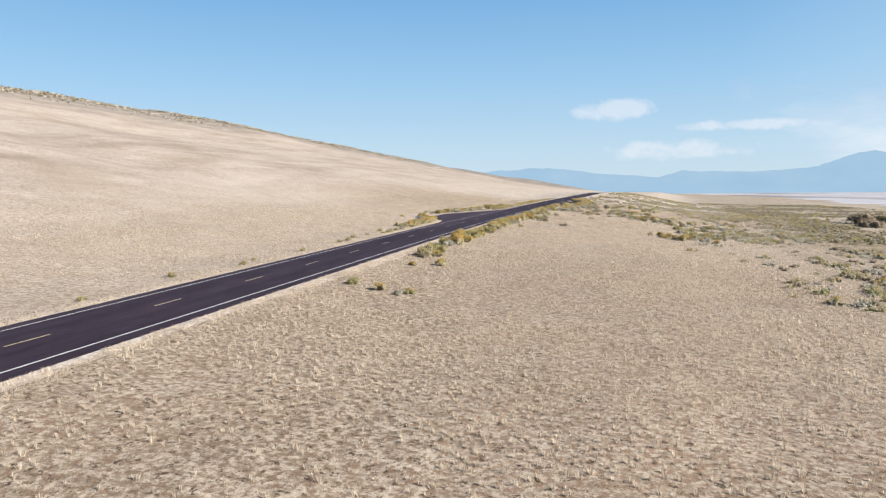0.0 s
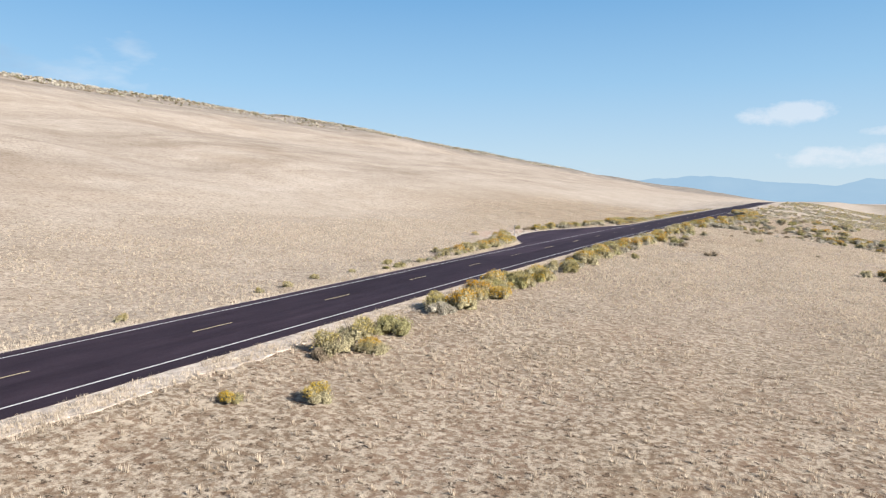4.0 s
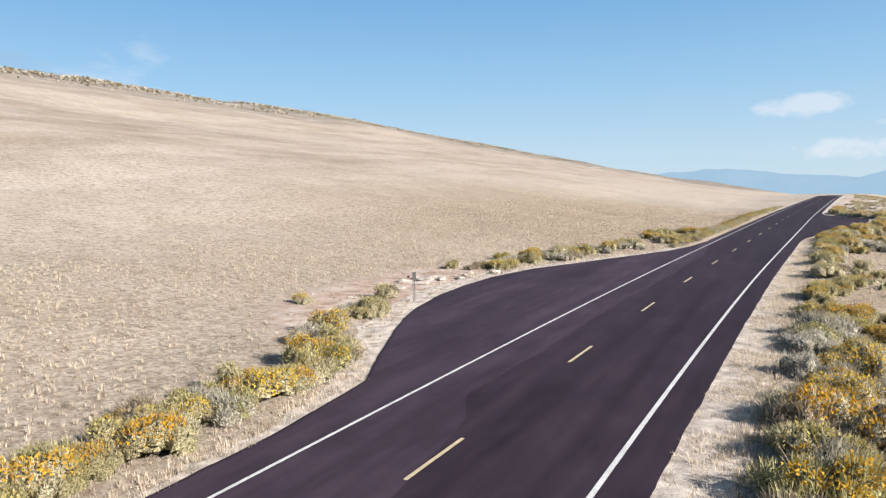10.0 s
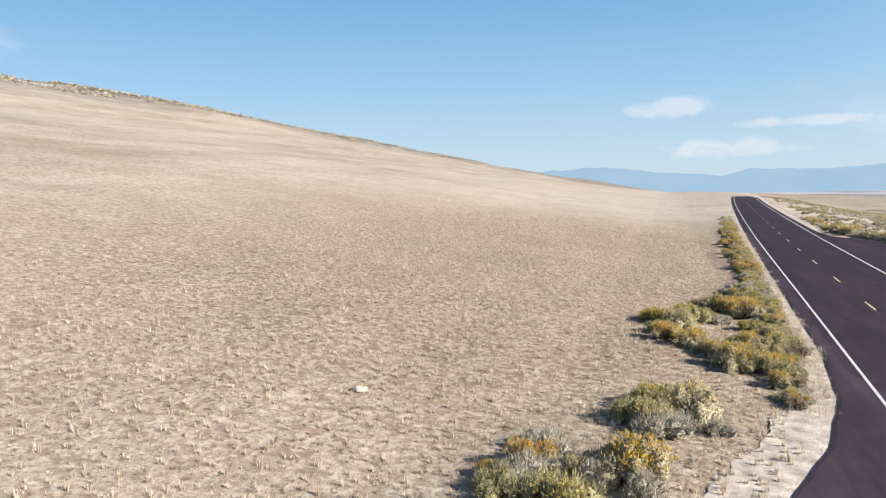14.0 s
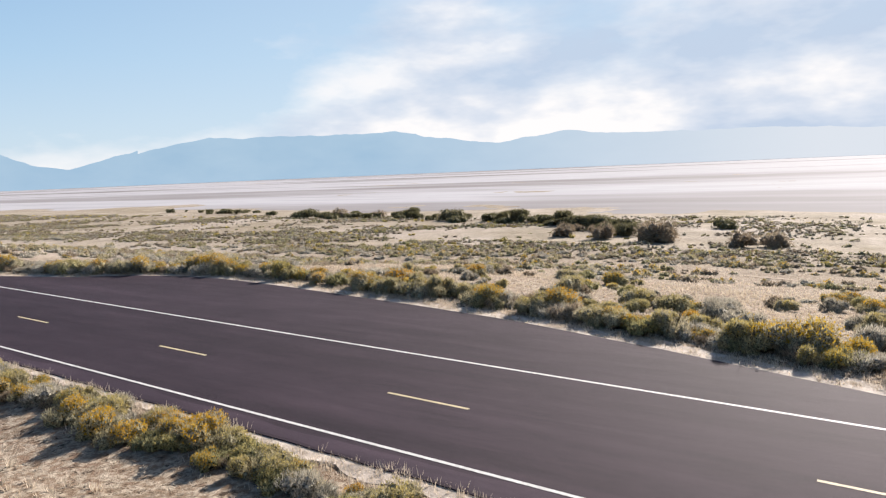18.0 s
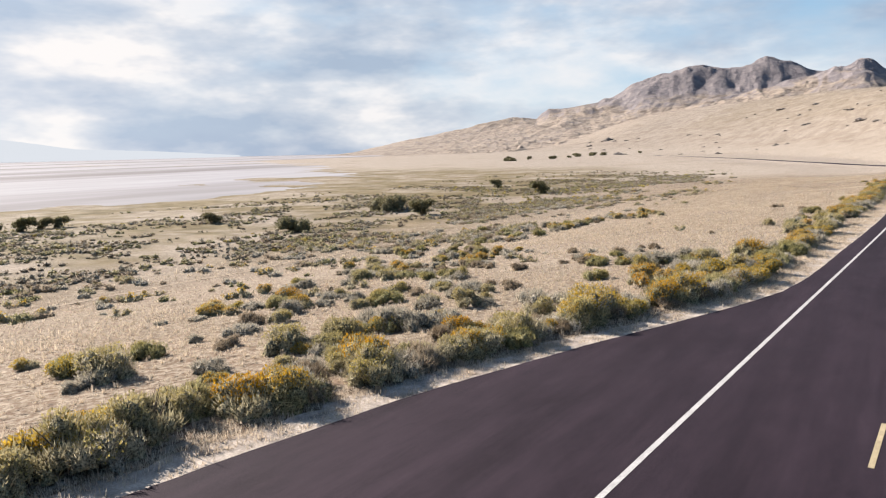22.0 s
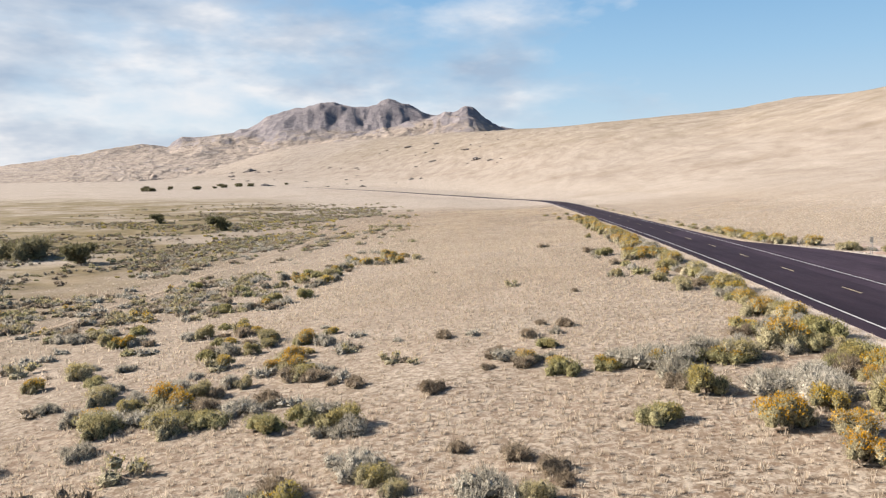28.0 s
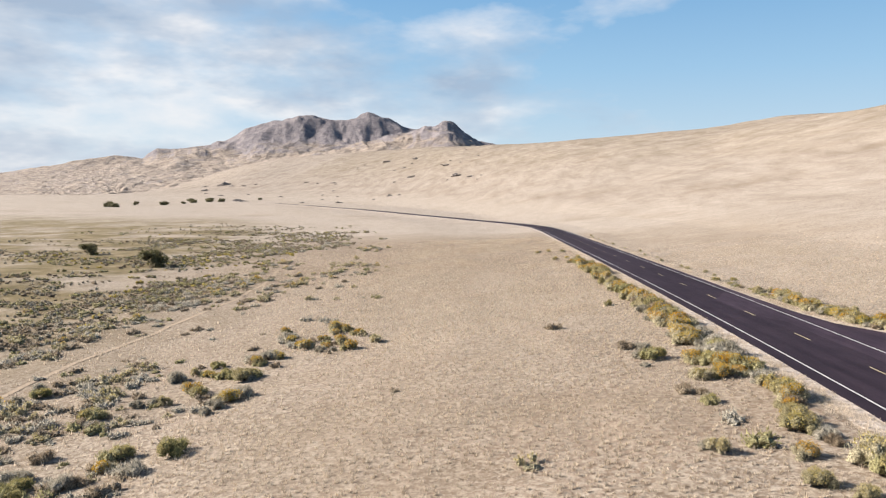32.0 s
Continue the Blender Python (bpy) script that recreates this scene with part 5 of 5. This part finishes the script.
# ---- stones on the bare soil ----
STONE = plain("pale_stone", (0.44, 0.385, 0.33), 0.95, 0.25, 3.0, lift=0.6)


def stone_mesh(seed):
    bm = bmesh.new()
    bmesh.ops.create_icosphere(bm, subdivisions=2, radius=0.5)
    r = np.random.RandomState(seed)
    o = r.uniform(0, 50, 3)
    for v in bm.verts:
        q = 0.75 + 0.5 * noise.noise(v.co * 2.2 + Vector(o))
        v.co = Vector((v.co.x * q * 1.3, v.co.y * q, v.co.z * q * 0.6))
    me = bpy.data.meshes.new("stone")
    bm.to_mesh(me)
    bm.free()
    me.materials.append(STONE)
    return me


stone_kinds = [stone_mesh(s) for s in range(5)]
for k in range(60):
    if k < 44:
        x, y = -16.5 + rng.normal() * 2.4, rng.uniform(150, 182)
    else:
        x, y = rng.uniform(-30, -8), rng.uniform(118, 200)
    if x > float(paved_edges(y)[0]) - 0.9:
        continue
    x, y = (float(q) for q in placed(x, y))
    s = rng.choice([0.15, 0.2, 0.28, 0.4, 0.6], p=[0.3, 0.3, 0.2, 0.15, 0.05])
    ob = tagged(new("stone", stone_kinds[k % 5]), "pale weathered stone lying on bare soil", "stone", "stones by the turnout")
    ob.matrix_basis = pose(x, y, float(land(x, y)) + 0.08 * s, rng.uniform(-12, 12), rng.uniform(-12, 12), rng.uniform(0, 360)) @ Matrix.Diagonal((s, s, s, 1))


for x, y, s in ((-18.9, 169.4, 1.0), (-17.6, 170.6, 1.3), (-16.6, 171.3, 0.9), (-17.0, 169.2, 0.8), (-15.8, 172.6, 0.7), (-19.6, 167.2, 0.7), (-14.9, 176.8, 1.0), (-16.2, 174.2, 0.6)):
    x, y = (float(q) for q in placed(x, y))
    ob = tagged(new("boulder", stone_kinds[int(x * 10) % 5]), "low pale weathered boulder half sunk in bare soil", "boulder", "boulders by the turnout")
    ob.matrix_basis = pose(x, y, float(land(x, y)) + 0.08 * s, 0, 0, x * 77) @ Matrix.Diagonal((s, s, s * 0.75, 1))


# ---- pale soil thrown up at burrows beside the turnout ----
LOOSE = plain("loose_pale_soil", (0.50, 0.42, 0.36), 0.95, 0.16, 2.2, lift=0.5)
PIT = plain("burrow_shade", (0.05, 0.04, 0.03), 1.0, 0.2, 6)


def mound(w, d, h, seed):
    """A low uneven heap of loose soil that runs out flat at its rim."""
    n, k = 22, 9
    vs, fs = [(0, 0, h)], []
    for j in range(1, k + 1):
        q = j / k
        for i in range(n):
            a = 6.2832 * i / n
            lump = 1 + 0.28 * noise.noise(Vector((math.cos(a) * 1.3 + seed, math.sin(a) * 1.3, q)))
            top = h * (0.5 + 0.5 * math.cos(math.pi * q)) * (1 + 0.3 * noise.noise(Vector((math.cos(a) * q * 3 + seed, math.sin(a) * q * 3, 2))))
            vs.append((w * q * lump * math.cos(a), d * q * lump * math.sin(a), top - 0.05 * q))
    for i in range(n):
        fs.append((0, 1 + i, 1 + (i + 1) % n))
    for j in range(k - 1):
        for i in range(n):
            a, b = 1 + j * n + i, 1 + j * n + (i + 1) % n
            fs.append((a, a + n, b + n, b))
    return mesh_of("soil", vs, fs, [LOOSE], True)


def pit(r, seed):
    """The dark mouth of a burrow: a small uneven bowl under a lip of soil, its shade painted in."""
    n = 14
    vs, fs = [(0, 0, -0.10)], []
    for j, (q, z) in enumerate(((0.45, -0.07), (0.85, 0.0), (1.0, 0.03))):
        for i in range(n):
            a = 6.2832 * i / n
            lump = 1 + 0.25 * noise.noise(Vector((math.cos(a) * 2 + seed, math.sin(a) * 2, 5)))
            vs.append((r * 1.4 * q * lump * math.cos(a), r * q * lump * math.sin(a), z + (0.07 if math.sin(a) > 0 else 0) * q))
    for i in range(n):
        fs.append((0, 1 + i, 1 + (i + 1) % n))
    for j in range(2):
        for i in range(n):
            a, b = 1 + j * n + i, 1 + j * n + (i + 1) % n
            fs.append((a, a + n, b + n, b))
    return mesh_of("burrow_mouth", vs, fs, [PIT], True)


for k, (x, y, w, d, h, hole) in enumerate(((-19.0, 169.9, 0.95, 0.6, 0.22, True), (-18.2, 170.9, 1.1, 0.55, 0.24, True), (-17.4, 170.2, 1.3, 0.8, 0.15, False), (-19.3, 171.8, 0.8, 0.5, 0.16, True),
                                           (-18.0, 172.4, 0.75, 0.5, 0.17, True), (-17.0, 171.6, 0.9, 0.5, 0.12, False), (-18.7, 167.6, 1.0, 0.8, 0.12, False), (-16.4, 168.4, 1.2, 0.8, 0.10, False))):
    heap = tagged(new("soil_mound"), "low heap of pale bare soil thrown up at a burrow mouth" if hole else "low flat spread of pale bare soil", "soil mound", "soil mounds by the turnout")
    x, y = (float(q) for q in placed(x, y))
    heap.matrix_basis = pose(x, y, float(land(x, y)), 0, 0, 25 * k)
    part("heap", mound(w, d, h * 0.62, k * 3.7), heap)
    if hole:
        ob = part("burrow_mouth", pit(0.10, k), heap, "dark burrow mouth")
        ob.matrix_basis = pose(-w * 0.62, d * 0.4, 0.03, 0, 0, 0)
